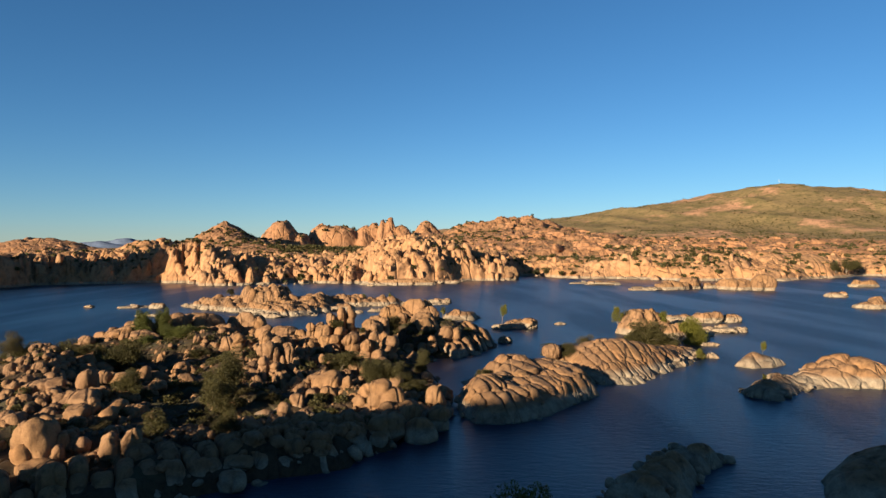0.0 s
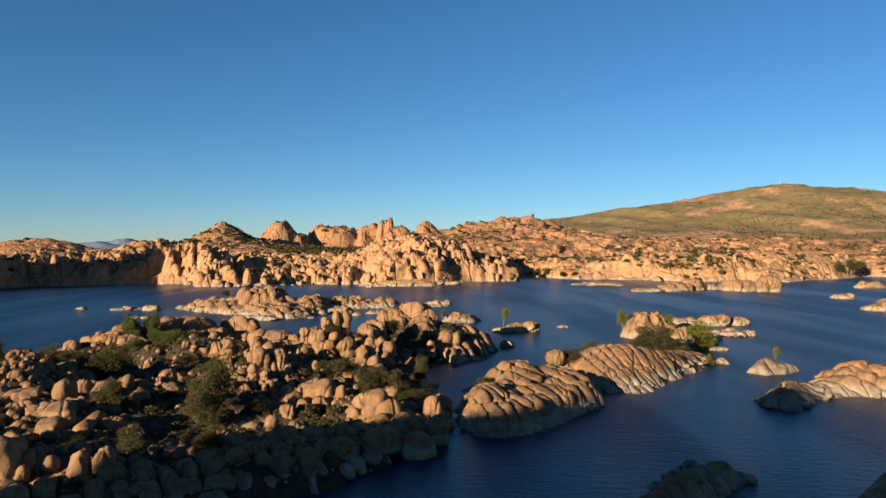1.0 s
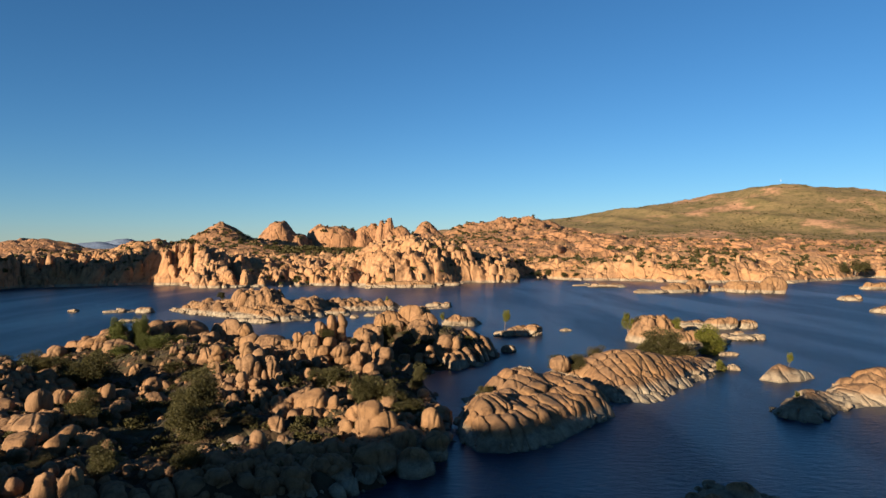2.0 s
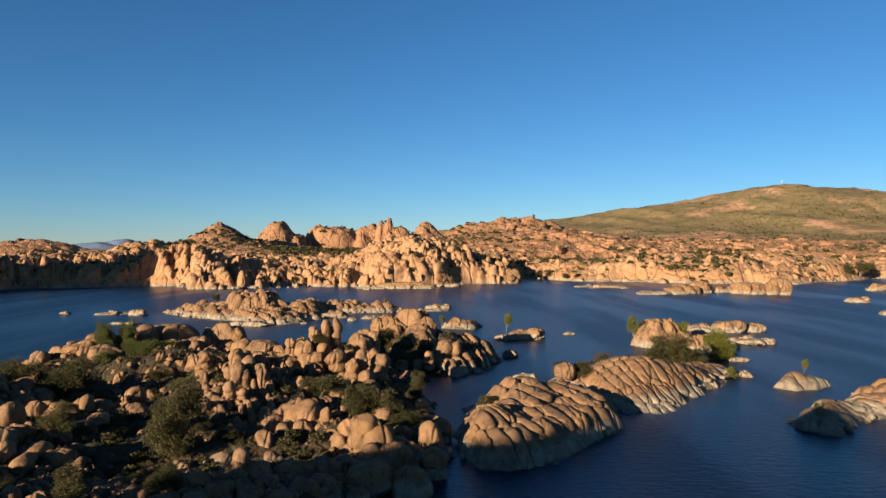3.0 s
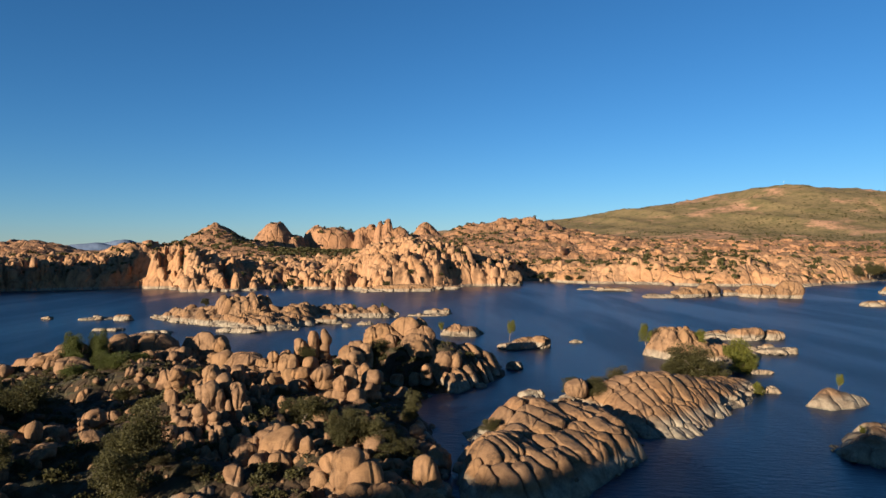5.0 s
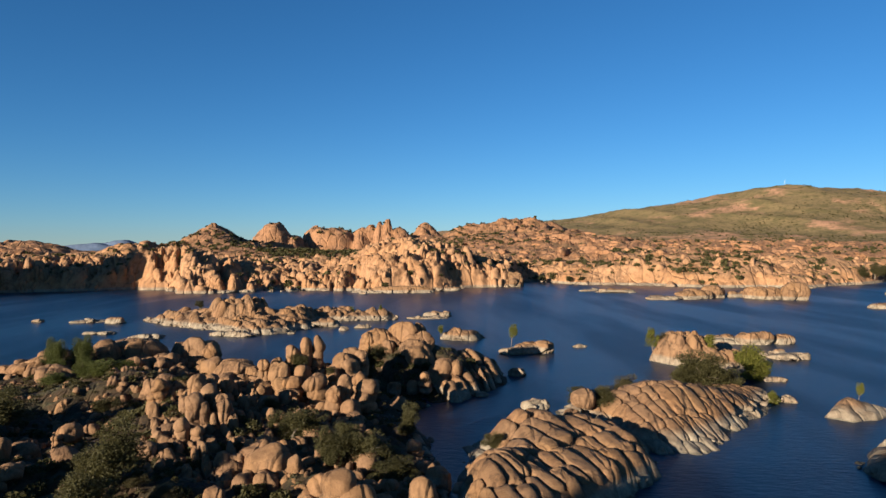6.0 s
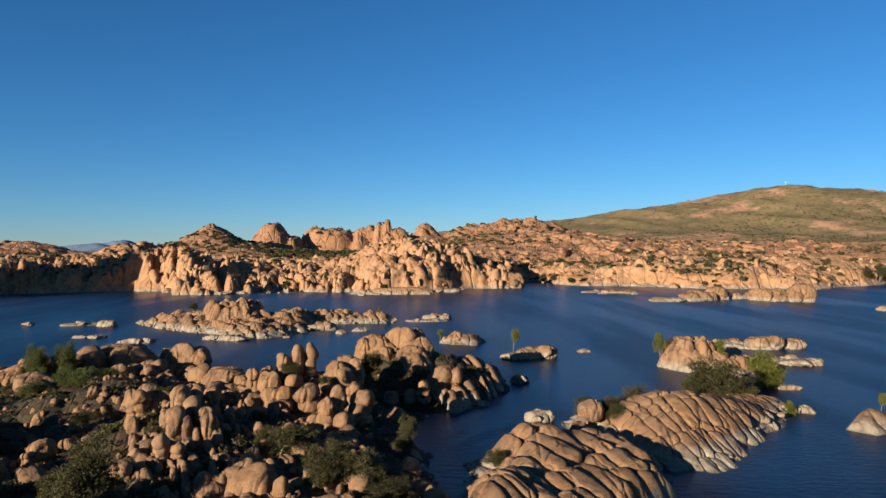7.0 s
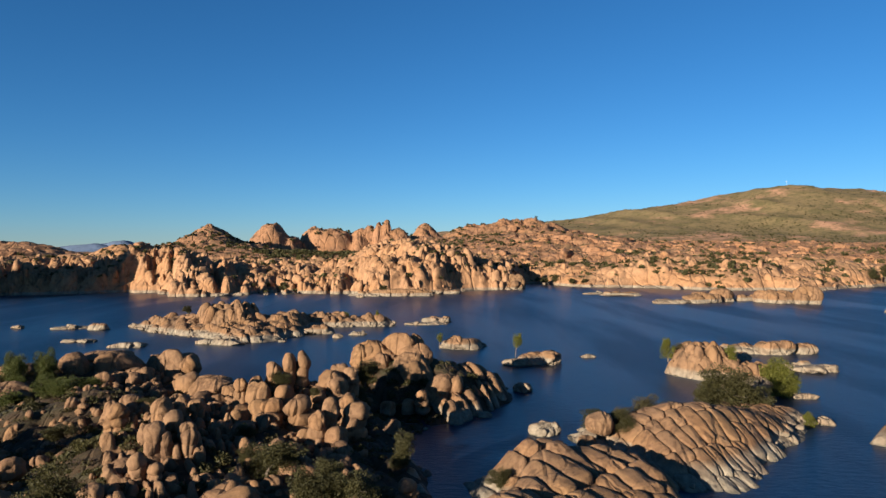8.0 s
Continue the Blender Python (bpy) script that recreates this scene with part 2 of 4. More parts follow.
def part(name, bm, material, parent=None, label=""):
    me = bpy.data.meshes.new(name)
    bm.to_mesh(me)
    bm.free()
    me.materials.append(material)
    ob = new(name, me)
    ob.parent = parent
    return tagged(ob, label)


def boulder_mesh(seed, detail, block=2.6, cuts=7, lump=0.22, deep=0.6, cleft=0.1):
    """A weathered granite boulder about 2 m across: a softened block with joint faces, a few cracks and a lumpy skin."""
    rnd = random.Random(seed)
    planes = [(Vector((rnd.gauss(0, 1), rnd.gauss(0, 1), rnd.gauss(0, 0.8))).normalized(), rnd.uniform(deep, 0.88)) for _ in range(cuts)]
    clefts = [(Vector((rnd.gauss(0, 1), rnd.gauss(0, 1), rnd.gauss(0, 0.35))).normalized(), rnd.uniform(-0.35, 0.35)) for _ in range(2)]
    off = Vector((rnd.uniform(-50, 50), rnd.uniform(-50, 50), rnd.uniform(-50, 50)))
    bm = bmesh.new()
    bmesh.ops.create_icosphere(bm, subdivisions=detail, radius=1)
    for v in bm.verts:
        p = v.co.normalized()
        q = p / (abs(p.x) ** block + abs(p.y) ** block + abs(p.z) ** block) ** (1 / block)
        for n, c in planes:
            over = q.dot(n) - c
            if over > 0:
                q -= n * over * 0.85
        q *= 1 + lump * noise.noise(q * 0.9 + off) + 0.07 * noise.noise(q * 2.6 + off) + 0.025 * noise.noise(q * 6.5 + off)
        for n, c in clefts:
            q *= 1 - cleft * math.exp(-((q.dot(n) - c + 0.1 * noise.noise(q * 1.7 + off)) / 0.085) ** 2)
        v.co = q
    for f in bm.faces:
        f.smooth = True
    me = bpy.data.meshes.new("boulder")
    bm.to_mesh(me)
    bm.free()
    me.materials.append(ROCK)
    return me


BIG = [boulder_mesh(20 + k, 4) for k in range(14)]
ROUND = [boulder_mesh(150 + k, 3, 2.3, 4, 0.2, 0.68, 0.05) for k in range(10)]
CRAGS = [boulder_mesh(120 + k, 3, 2.2, 12, 0.34, 0.42) for k in range(8)]
STONE = [boulder_mesh(180 + k, 2, 2.3, 5, 0.25) for k in range(6)]
SMALL = [boulder_mesh(60 + k, 3, 2.5, 6) for k in range(8)]
rock_dice = random.Random(7)


def boulder(parent, x, y, z, rx, ry, rz, turn=0.0, tilt=0.0, lean=0.0, meshes=None):
    ob = new("boulder", rock_dice.choice(meshes or BIG))
    ob.matrix_world = pose(x, y, z, tilt, lean, turn) @ Matrix.Diagonal((rx, ry, rz, 1))
    if parent:
        ob.parent = parent
    return ob


def rubble(name, spots, parent, label):
    """Many small stones in one mesh: rows of x, y, z, radius."""
    protos = []
    for me in SMALL[:4] + STONE[:4]:
        co = np.empty(len(me.vertices) * 3, np.float32)
        me.vertices.foreach_get("co", co)
        tri = np.empty(len(me.polygons) * 3, np.int32)
        me.polygons.foreach_get("vertices", tri)
        protos.append((co.reshape(-1, 3), tri.reshape(-1, 3)))
    rng = np.random.default_rng(len(spots))
    vs, fs, at = [], [], 0
    for k, (x, y, z, r) in enumerate(spots):
        co, tri = protos[k % 4 + (4 if r < 1.0 else 0)]
        a = rng.uniform(0, 6.28)
        sx, sy, sz = r * rng.uniform(0.75, 1.3), r * rng.uniform(0.75, 1.3), r * rng.uniform(0.6, 1.15)
        c, s = math.cos(a), math.sin(a)
        p = co * (sx, sy, sz)
        vs.append(np.stack([p[:, 0] * c - p[:, 1] * s + x, p[:, 0] * s + p[:, 1] * c + y, p[:, 2] + z], -1))
        fs.append(tri + at)
        at += len(co)
    verts, tris = np.concatenate(vs), np.concatenate(fs)
    me = bpy.data.meshes.new(name)
    me.vertices.add(len(verts))
    me.vertices.foreach_set("co", verts.astype(np.float32).ravel())
    me.loops.add(tris.size)
    me.loops.foreach_set("vertex_index", tris.ravel().astype(np.int32))
    me.polygons.add(len(tris))
    me.polygons.foreach_set("loop_start", np.arange(0, tris.size, 3, dtype=np.int32))
    me.polygons.foreach_set("use_smooth", np.ones(len(tris), bool))
    me.update(calc_edges=True)
    me.materials.append(ROCK)
    ob = new(name, me)
    ob.parent = parent
    return tagged(ob, label, kind="stuff")


# ---- the large forms: heights of the land ----
JOINT = -53.0  # the direction in which the granite is jointed, degrees from +x


def mound(x, y, cx, cy, rx, ry, top, power=2.0, turn=0.0):
    c, s = math.cos(radians(turn)), math.sin(radians(turn))
    u, v = ((x - cx) * c + (y - cy) * s) / rx, ((y - cy) * c - (x - cx) * s) / ry
    return top * np.exp(-(u * u + v * v) ** (power / 2))


SHORE_X = [-900, -470, -310.5, -301, -240, -216, -190, -170, -105, -67, -47, 4, 20, 40, 60, 66, 74, 90, 100, 113, 153, 204, 264, 327, 371, 430, 520, 900]
SHORE_Y = [400, 415, 430, 512, 529, 550, 535, 493, 504, 513, 508, 518, 540, 545, 550, 572, 612, 614, 606, 572, 568, 524, 518, 551, 591, 560, 520, 500]


def shore_at(x):
    return np.interp(x, SHORE_X, SHORE_Y)


def mainland(x, y):
    """The far shore: jointed cliffs at the water, then rocky upland with knobs."""
    ds = y - shore_at(x) + 7 * fbm(x / 26, y / 26, 3) + 3 * fbm(x / 8, y / 8, 4)
    west = step(110, 60, x)
    cliff = (6 * step(-1, 8, ds) + 7 * step(4, 34, ds)) * west + 6.5 * (1 - west) * step(-1, 16, ds)
    back = west * 4 * step(20, 140, ds) + (1 - west) * (7 * step(8, 60, ds) + 24 * step(40, 420, ds))
    h = -2 + cliff + back + 1.5 * step(-3, 3, ds)
    h += mound(x, y, -196, 566, 44, 34, 15, 3) + mound(x, y, -285, 585, 60, 42, 4) + mound(x, y, -18, 600, 46, 70, 18, 2.6)
    h -= mound(x, y, -105, 530, 38, 46, 9) + mound(x, y, -52, 515, 10, 26, 8, 3) + mound(x, y, 84, 600, 22, 40, 7)
    h += mound(x, y, -330, 735, 70, 40, 6) + mound(x, y, -310, 740, 26, 26, 10, 3)
    h += mound(x, y, 165, 585, 34, 24, 8, 3) + mound(x, y, 235, 560, 26, 22, 6, 3) + mound(x, y, 320, 590, 50, 25, 9, 3)
    h += mound(x, y, 24, 560, 10, 9, 7, 4) + mound(x, y, 50, 560, 8, 7, 5, 4)
    h += mound(x, y, -327, 452, 32, 30, 46, 3)
    h -= mound(x, y, -112, 580, 85, 48, 6.5, 3)
    land = step(0, 10, ds)
    big = domes(x + 3 * fbm(x / 9, y / 9, 8), y, 21, 2, 1.5, JOINT)
    mid = domes(x + 2 * fbm(x / 5, y / 5, 18), y, 8.5, 6, 1.3, JOINT + 20)
    low = domes(x, y, 3.6, 11, 1.2, 10)
    far = 0.4 + 0.6 * step(500, 120, ds)
    h += land * far * (9.5 * west + 5.0 * (1 - west)) * (big - 0.5) + land * far * (5.6 * west + 2.4 * (1 - west)) * (mid - 0.45)
    crag = 1 - np.abs(2 * vnoise((x * 0.8 - y * 0.6) / 4.5, (x * 0.6 + y * 0.8) / 11, 14) - 1) * 2
    h += step(-1, 5, ds) * ((0.7 + 1.0 * west) * (low - 0.4) + 2.6 * west * step(160, 20, ds) * crag)
    cleft = np.exp(-((vnoise((x + 0.35 * y) / 12, y / 46, 15) - 0.5) / 0.045) ** 2)
    h -= 8 * west * cleft * step(1, 8, ds) * step(130, 40, ds)
    joint = np.exp(-((vnoise((x + 0.3 * y) / 6.5, y / 38, 16) - 0.5) / 0.05) ** 2)
    h -= 4.5 * west * joint * step(1, 6, ds) * step(110, 40, ds)
    return np.where(ds < -6, -2.5, h)


def upland(x, y):
    """Behind the cliffs: the knobs, domes and pinnacles on the skyline."""
    h = 16 + 21 * step(-60, 100, x) * (1 - 0.65 * step(170, 330, x)) * step(640, 1000, y) + 8 * step(700, 1000, y) + 2.5 * fbm(x / 60, y / 60, 21)
    h += 8 * np.exp(-(((y - 735) / 55) ** 2)) * step(-250, -190, x) * step(40, -10, x)
    rocky = 0.0
    lift = 0 * x
    x0, y0 = x, y
    x, y = x + 5 * fbm(x / 22, y / 22, 35, 3), y + 5 * fbm(x / 22, y / 22, 36, 3)
    for cx, cy, rx, ry, top, power in ((-253, 826, 40, 60, 39, 1.0), (-253, 826, 85, 60, 15, 2.4), (-205, 838, 26, 40, 14, 2),
                                       (-297, 756, 17, 30, 15, 3), (-447, 766, 60, 50, 11, 3), (-206, 926, 25, 32, 35, 2.6), (-180, 930, 12, 30, 17, 3),
                                       (-142, 982, 38, 40, 28, 6), (-98, 982, 16, 30, 27, 4), (-84, 984, 9, 16, 33, 4), (-72, 982, 8, 16, 37, 4), (-62, 983, 7, 14, 40, 4), (-50, 990, 22, 30, 27, 3),
                                       (-30, 1020, 60, 50, 16, 2), (-14, 1126, 26, 40, 35, 2.5), (66, 1126, 80, 60, 17, 3), (62, 1126, 20, 40, 20, 3),
                                       (136, 1126, 80, 60, 20, 3), (220, 1160, 50, 60, 10, 3), (-520, 900, 60, 50, 14, 3)):
        lift = np.maximum(lift, mound(x, y, cx, cy, rx, ry, top, power))
    rocky, h, x, y = lift / 20, h + lift, x0, y0
    k = 0.35 + 0.9 * step(40, 140, x) + np.clip(rocky, 0, 1)
    crag = 1 - np.abs(2 * vnoise((x * 0.8 - y * 0.6) / 7, (x * 0.6 + y * 0.8) / 14, 34) - 1) * 2
    h += 2.2 * k * crag
    h += k * (5.0 * (domes(x, y, 22, 31, 1.4, JOINT) - 0.4) + 2.8 * (domes(x + 2 * fbm(x / 7, y / 7, 3), y, 8.5, 33) - 0.4))
    front = step(645, 710, y + 0.06 * np.abs(x))
    return h * front - 3 * (1 - front)


def green_hill(x, y):
    dx = x - 1150
    s = np.where(dx < 0, 690, 930)
    ridge = (205 / (1 + (dx / s) ** 2) - 17 * np.exp(-((dx + 300) / 190) ** 2)) * np.exp(-(((y - 2250) / np.where(y < 2250, 560, 900)) ** 2))
    h = 24 + ridge + 14 * fbm(x / 240, y / 240, 41, 5) * step(0, 60, ridge) + 3 * fbm(x / 30, y / 30, 43, 3)
    h -= 16 * step(10, 80, ridge) * np.abs(2 * vnoise((x + 0.35 * y) / 130, y / 420, 45) - 1) ** 0.8
    return h


LEFT = [(-60, 62), (-34, 76), (-23, 84), (-10, 90), (-9, 96), (-5, 98), (-4.5, 103.5), (1, 105), (3, 114), (4, 134), (1.5, 150),
        (-3, 160), (2, 166), (5, 172), (12, 181), (18, 191), (20, 206), (8, 215), (-14, 208), (-30, 196), (-40, 190), (-47, 207), (-58, 222), (-78, 224),
        (-92, 208), (-98, 182), (-112, 168), (-120, 150), (-134, 130), (-122, 105), (-95, 75)]


def left_island(x, y):
    d = inside(x, y, LEFT) + 1.6 * fbm(x / 7, y / 7, 51)
    h = -2 + 3.0 * step(-3, 5, d) + 1.4 * step(4, 24, d) + 0.8 * fbm(x / 12, y / 12, 52)
    for cx, cy, rx, ry, top in ((-23, 99, 12, 7, 1.2), (-50, 89, 13, 6, 2.2), (-64, 110, 10, 14, 1.7), (-75, 132, 9, 13, 5.4), (-60, 150, 13, 11, -2.0), (-48, 127, 15, 10, 0.9), (-57, 168, 15, 12, 4.2),
                                (-76, 197, 15, 10, 3.3), (-86, 187, 10, 9, 1.7), (-58, 207, 14, 9, 2.2), (-38, 147, 10, 11, 3.6), (-26, 170, 10, 7, 5.0), (-25, 160, 8, 7, 1.2), (-14, 169, 6, 6, 2.4),
                                (-12, 152, 8, 20, 1.8), (-5, 195, 11, 8, 5.6), (-17, 128, 12, 6, 0.4), (-27, 127, 7, 5, -1.4), (9, 194, 9, 8, 2.2), (-24, 113, 11, 6, -1.4),
                                (-37, 112, 11, 9, -1.3), (-46, 134, 9, 8, -1.0), (-8, 178, 8, 6, -2.2), (0, 165, 9, 12, -1.8), (-121, 141, 9, 12, 8.0)):
        h = h + mound(x, y, cx, cy, rx, ry, top) * step(-2, 5, d)
    h += step(0, 6, d) * (2.1 * (domes(x, y, 5.5, 54, 1.5, JOINT) - 0.5) + 1.0 * (domes(x, y, 2.4, 55, 1.3, 20) - 0.4))
    return h


def pen_height(x, y):
    """The ribbed tail of the large island."""
    d = inside(x, y, LEFT) + 0.8 * fbm(x / 5, y / 5, 57)
    return -1.5 + 4.4 * step(-1.2, 4, d) + mound(x, y, 7, 200, 8, 9, 3.6) * step(0, 5, d)


def front_height(x, y):
    """The steep front shore of the large island."""
    d = inside(x, y, LEFT) + 0.8 * fbm(x / 5, y / 5, 58)
    return -1.7 + (5.2 - 0.035 * (x + 20)) * step(-1.6, 8, d) ** 0.7


def islet_height(outline, top, seed, edge=5.0, cell=4.0, rough=1.0, tops=()):
    def height(x, y):
        d = inside(x, y, outline) + 0.22 * edge * fbm(x / 5, y / 5, seed)
        h = -2 + 2.9 * step(-0.5 * edge, 0.5 * edge, d) + top * step(0, edge * 1.6, d)
        for cx, cy, rx, ry, t, *power in tops:
            h = h + mound(x, y, cx, cy, rx, ry, t, *(power or [2.4])) * step(-1, edge, d)
        return h + rough * step(-1, 3, d) * (1.3 * (domes(x, y, cell, seed + 1, 1.6, JOINT) - 0.45) + 0.5 * (domes(x, y, cell * 0.45, seed + 2, 1.2, 15) - 0.4))
    return height


# ---- ground, water and far land ----
def lake_bed(x, y):
    far = np.maximum(step(900, 1500, y), np.maximum(step(700, 1100, np.abs(x)), step(-420, -700, y)))
    return -4 + far * (10 + 5 * fbm(x / 300, y / 300, 61))


tagged(sheet("ground", -4900, 4900, -4900, 4900, 70, lake_bed, LAND), "dry ground of the basin round the lake", "ground", kind="structure")
tagged(sheet("water", -820, 1000, -520, 760, 20, lambda x, y: 0 * x, WATER), "dark blue lake with a light wind ripple", "water", kind="structure")
far_shore = tagged(sheet("far_shore", -480, 520, 380, 760, 1.35, mainland, CLIFF, keep=-1.2), "sunlit tan granite cliffs and boulders along the far shore", "shore", kind="structure")
far_upland = tagged(sheet("rocky_upland", -620, 620, 640, 1260, 3.3, upland, KNOBS, keep=-1.0), "rounded granite knobs and pinnacles behind the far shore", "rock hills", kind="structure")
hill = tagged(sheet("grassy_hill", -300, 2900, 1150, 3600, 16, green_hill, HILL), "broad rounded hill of dry grass and green scrub", "hill", kind="structure")


def blue_range(x, y):
    return 4 + 74 * np.exp(-((x + 2130) / 260) ** 2) * np.exp(-((y - 4300) / 160) ** 2) * (0.8 + 0.4 * fbm(x / 150, y / 150, 71)) \
        + 94 * np.exp(-((x + 2150) / 300) ** 2) * np.exp(-((y - 4700) / 140) ** 2) * (0.75 + 0.5 * fbm(x / 110, y / 110, 73))


tagged(sheet("hazed_distant_range", -3300, -1300, 3900, 4880, 22, blue_range, HAZED_RANGE), "low mountain range on the horizon, blue-grey haze put into its colour", "mountains", kind="structure")


def west_hill(x, y):
    """The steep bluff beside the lake whose shadow lies on the near water."""
    edge = y - 1.11 * x + 0.8 * fbm(x / 14, y / 14, 85)
    crest = np.interp(edge, (0, 20, 45, 53, 55, 62, 70, 80, 98, 101, 107, 124, 126, 130, 138, 142, 152, 158), (78, 77, 74.5, 73.6, 75.6, 76, 70, 67, 60.5, 56.8, 55, 48.3, 44.5, 38.7, 33, 36.5, 36, 4))
    rise = (crest - 1.25 * np.abs(x + 140)) * step(-330, -250, y)
    return np.maximum(-3, rise + 0.6 * fbm(x / 9, y / 9, 81) + 0.8 * (domes(x, y, 9, 83) - 0.8))


tagged(sheet("west_hill", -215, -72, -340, 62, 3, west_hill, CLIFF, keep=-2.6), "steep rocky bluff on the western shore", "hill", kind="structure")

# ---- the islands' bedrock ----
left = tagged(sheet("rock_island", -140, 24, 58, 230, 0.6, left_island, SOIL_AND_SHADE, keep=-1.5), "large island of jointed tan granite with brush between the boulders", "island", kind="structure")

RIB = [(3.6, 117), (6, 111.5), (10.5, 110.5), (14.5, 112.5), (19, 116), (26, 124.5), (31.5, 132), (33, 138), (31.5, 146), (25, 149), (18.5, 150), (12, 149.5), (6, 145), (4.4, 136)]


def rib_height(x, y):
    """A tilted slab, highest at the back, that ends in a steep rounded front."""
    d = inside(x, y, RIB) + 0.9 * fbm(x / 5, y / 5, 101)
    top = 4.3 + 0.055 * (y - 130) - 0.045 * (x - 16) + mound(x, y, 15.5, 144, 5, 4.5, 1.0) + mound(x, y, 8.8, 124, 3.2, 5, 1.2) - mound(x, y, 7.2, 140, 5.2, 9.5, 4.0, 3)
    return -1.6 + (top + 1.6) * step(-1.8, 4.2, d) ** 0.75


rib = tagged(sheet("rock_island", 0, 38, 106, 156, 0.4, lambda x, y: rib_height(x, y) - 0.8, BEDROCK, keep=-1.5), "low island of slanting granite ribs, half in shade", "island", kind="structure")
SLAB = [(27, 146), (31, 139.5), (35, 140.5), (41, 140.5), (48.5, 150), (52, 154), (57, 160), (65, 170), (70, 177), (64, 182), (54, 184), (42, 180), (34, 172), (24, 167), (24, 158)]


def slab_height(x, y):
    """A ridge behind, from which the slabs slope down to the water in front."""
    d = inside(x, y, SLAB) + 0.9 * fbm(x / 5, y / 5, 111)
    top = 3.0 + mound(x, y, 40, 160, 9, 8, 3.6) + mound(x, y, 50, 163, 9, 7, 1.2) - mound(x, y, 27.5, 153, 4.5, 8, 2.4)
    return -1.6 + (top + 1.6) * step(-4.5, 10, d + 2.5 * step(152, 166, y)) ** 0.7


slab = tagged(sheet("rock_island", 20, 78, 134, 190, 0.4, lambda x, y: slab_height(x, y) - 0.8, BEDROCK, keep=-1.5), "island of slanting granite slabs with a pale waterline and brush", "island", kind="structure")
CROWN = [(58, 221), (61, 214), (68, 208), (74, 200), (80, 200), (84, 206), (82, 216), (76, 228), (66, 234)]
crown_height = islet_height(CROWN, 1.0, 121, 2.4, 3.5, 0.8, ((66.8, 220, 7, 7.5, 4.8, 6), (75, 211, 5, 5, 1.8, 4)))
crown = tagged(sheet("rock_island", 52, 92, 194, 240, 0.5, lambda x, y: crown_height(x, y) - 0.7, BEDROCK, keep=-1.5), "small domed granite island with willows beside it", "island", kind="structure")
MID = [(-122, 329), (-112, 316), (-104, 309), (-90, 298), (-80, 291), (-66, 278), (-55, 279), (-50, 284), (-43, 297), (-45, 318), (-30, 322), (-18, 322), (-13, 325),
       (-14, 334), (-30, 341), (-50, 345), (-80, 345), (-104, 340)]
mid_height = islet_height(MID, 2.2, 131, 6, 6.0, 1.4, ((-77, 317, 12.5, 9, 5.4, 6), (-98, 318, 9, 10, 1.6), (-56, 318, 8, 10, 2.6, 4), (-40, 330, 18, 6, 1.0)))
mid_isle = tagged(sheet("rock_island", -130, -6, 268, 354, 0.6, lambda x, y: mid_height(x, y) - 0.7, BEDROCK, keep=-1.5), "rugged granite island with a blocky crest in mid lake", "island", kind="structure")
EAST = [(58, 128), (63, 125), (72, 133), (79, 135.5), (88, 134), (100, 134), (106, 142), (96, 152), (84, 154), (76, 147), (66, 143), (59, 134)]
east_height = islet_height(EAST, 0.8, 141, 4, 3.5, 0.8, ((87, 144, 7, 6, 3.4),))
east = tagged(sheet("rock_island", 52, 112, 120, 160, 0.45, lambda x, y: east_height(x, y) - 0.7, BEDROCK, keep=-1.5), "low granite islet, one end shaded, the other sunlit", "island", kind="structure")
NEAR = [(17, 80), (23, 87), (29, 92), (31, 96), (36, 95), (40, 92.5), (33, 86), (30, 79), (24, 75)]
near_height = islet_height(NEAR, 1.4, 151, 4, 3.0, 0.8, ((27, 87, 5, 5, 1.0),))
near = tagged(sheet("rock_island", 12, 46, 70, 101, 0.4, lambda x, y: near_height(x, y) - 0.7, BEDROCK, keep=-1.5), "low rounded granite reef in the shade of the bluff", "island", kind="structure")
NEAR2 = [(43, 78), (46, 85), (53, 91), (60, 93), (70, 90), (66, 78), (52, 72)]
near2_height = islet_height(NEAR2, 1.6, 161, 4, 3.0, 0.8, ((55, 84, 7, 5, 1.0),))
tagged(sheet("rock_island", 38, 76, 68, 98, 0.5, near2_height, BEDROCK, keep=-1.5), "low rounded granite reef in the shade of the bluff", "island", kind="structure")
TIP = [(70, 161), (73, 156.5), (79, 158.5), (84, 162.5), (82, 167), (76, 168)]
tip_height = islet_height(TIP, 0.8, 171, 3, 3.0, 0.6, ((75, 163, 2.6, 2.6, 1.3),))
tagged(sheet("rock_island", 66, 90, 152, 172, 0.4, tip_height, BEDROCK, keep=-1.5), "tiny pale islet with one sapling", "island", kind="structure")
UNDER = [(-4, 40), (8, 38), (16, 46), (12, 56), (2, 58), (-6, 50)]
under_height = islet_height(UNDER, 1.6, 181, 4, 3.5, 0.7, ((5, 49, 6, 6, 1.0),))
tagged(sheet("rock_island", -10, 20, 34, 62, 0.6, under_height, BEDROCK, keep=-1.5), "small shaded granite islet with one tree", "island", kind="structure")


# ---- boulders that stand out on the large island: x, y, z and half sizes ----
NEAR_BLOCKS = [(-48.4, 85.7, 4.7, 2.9, 2.5, 3.9), (-49.4, 90.0, 5.3, 1.56, 1.66, 2.11), (-46.4, 86.9, 4.0, 1.89, 1.88, 2.26), (-48.8, 84.2, 3.8,
    1.52, 1.66, 2.05), (-39.8, 86.8, 3.7, 1.55, 1.6, 2.5), (-37.4, 87.3, 4.0, 1.55, 1.4, 2.5), (-39.0, 91.5, 4.3, 0.92, 0.79, 0.86), (-45.9, 82.9,
    2.9, 2.23, 2.64, 1.56), (-42.8, 84.7, 2.7, 1.53, 1.46, 1.38)]
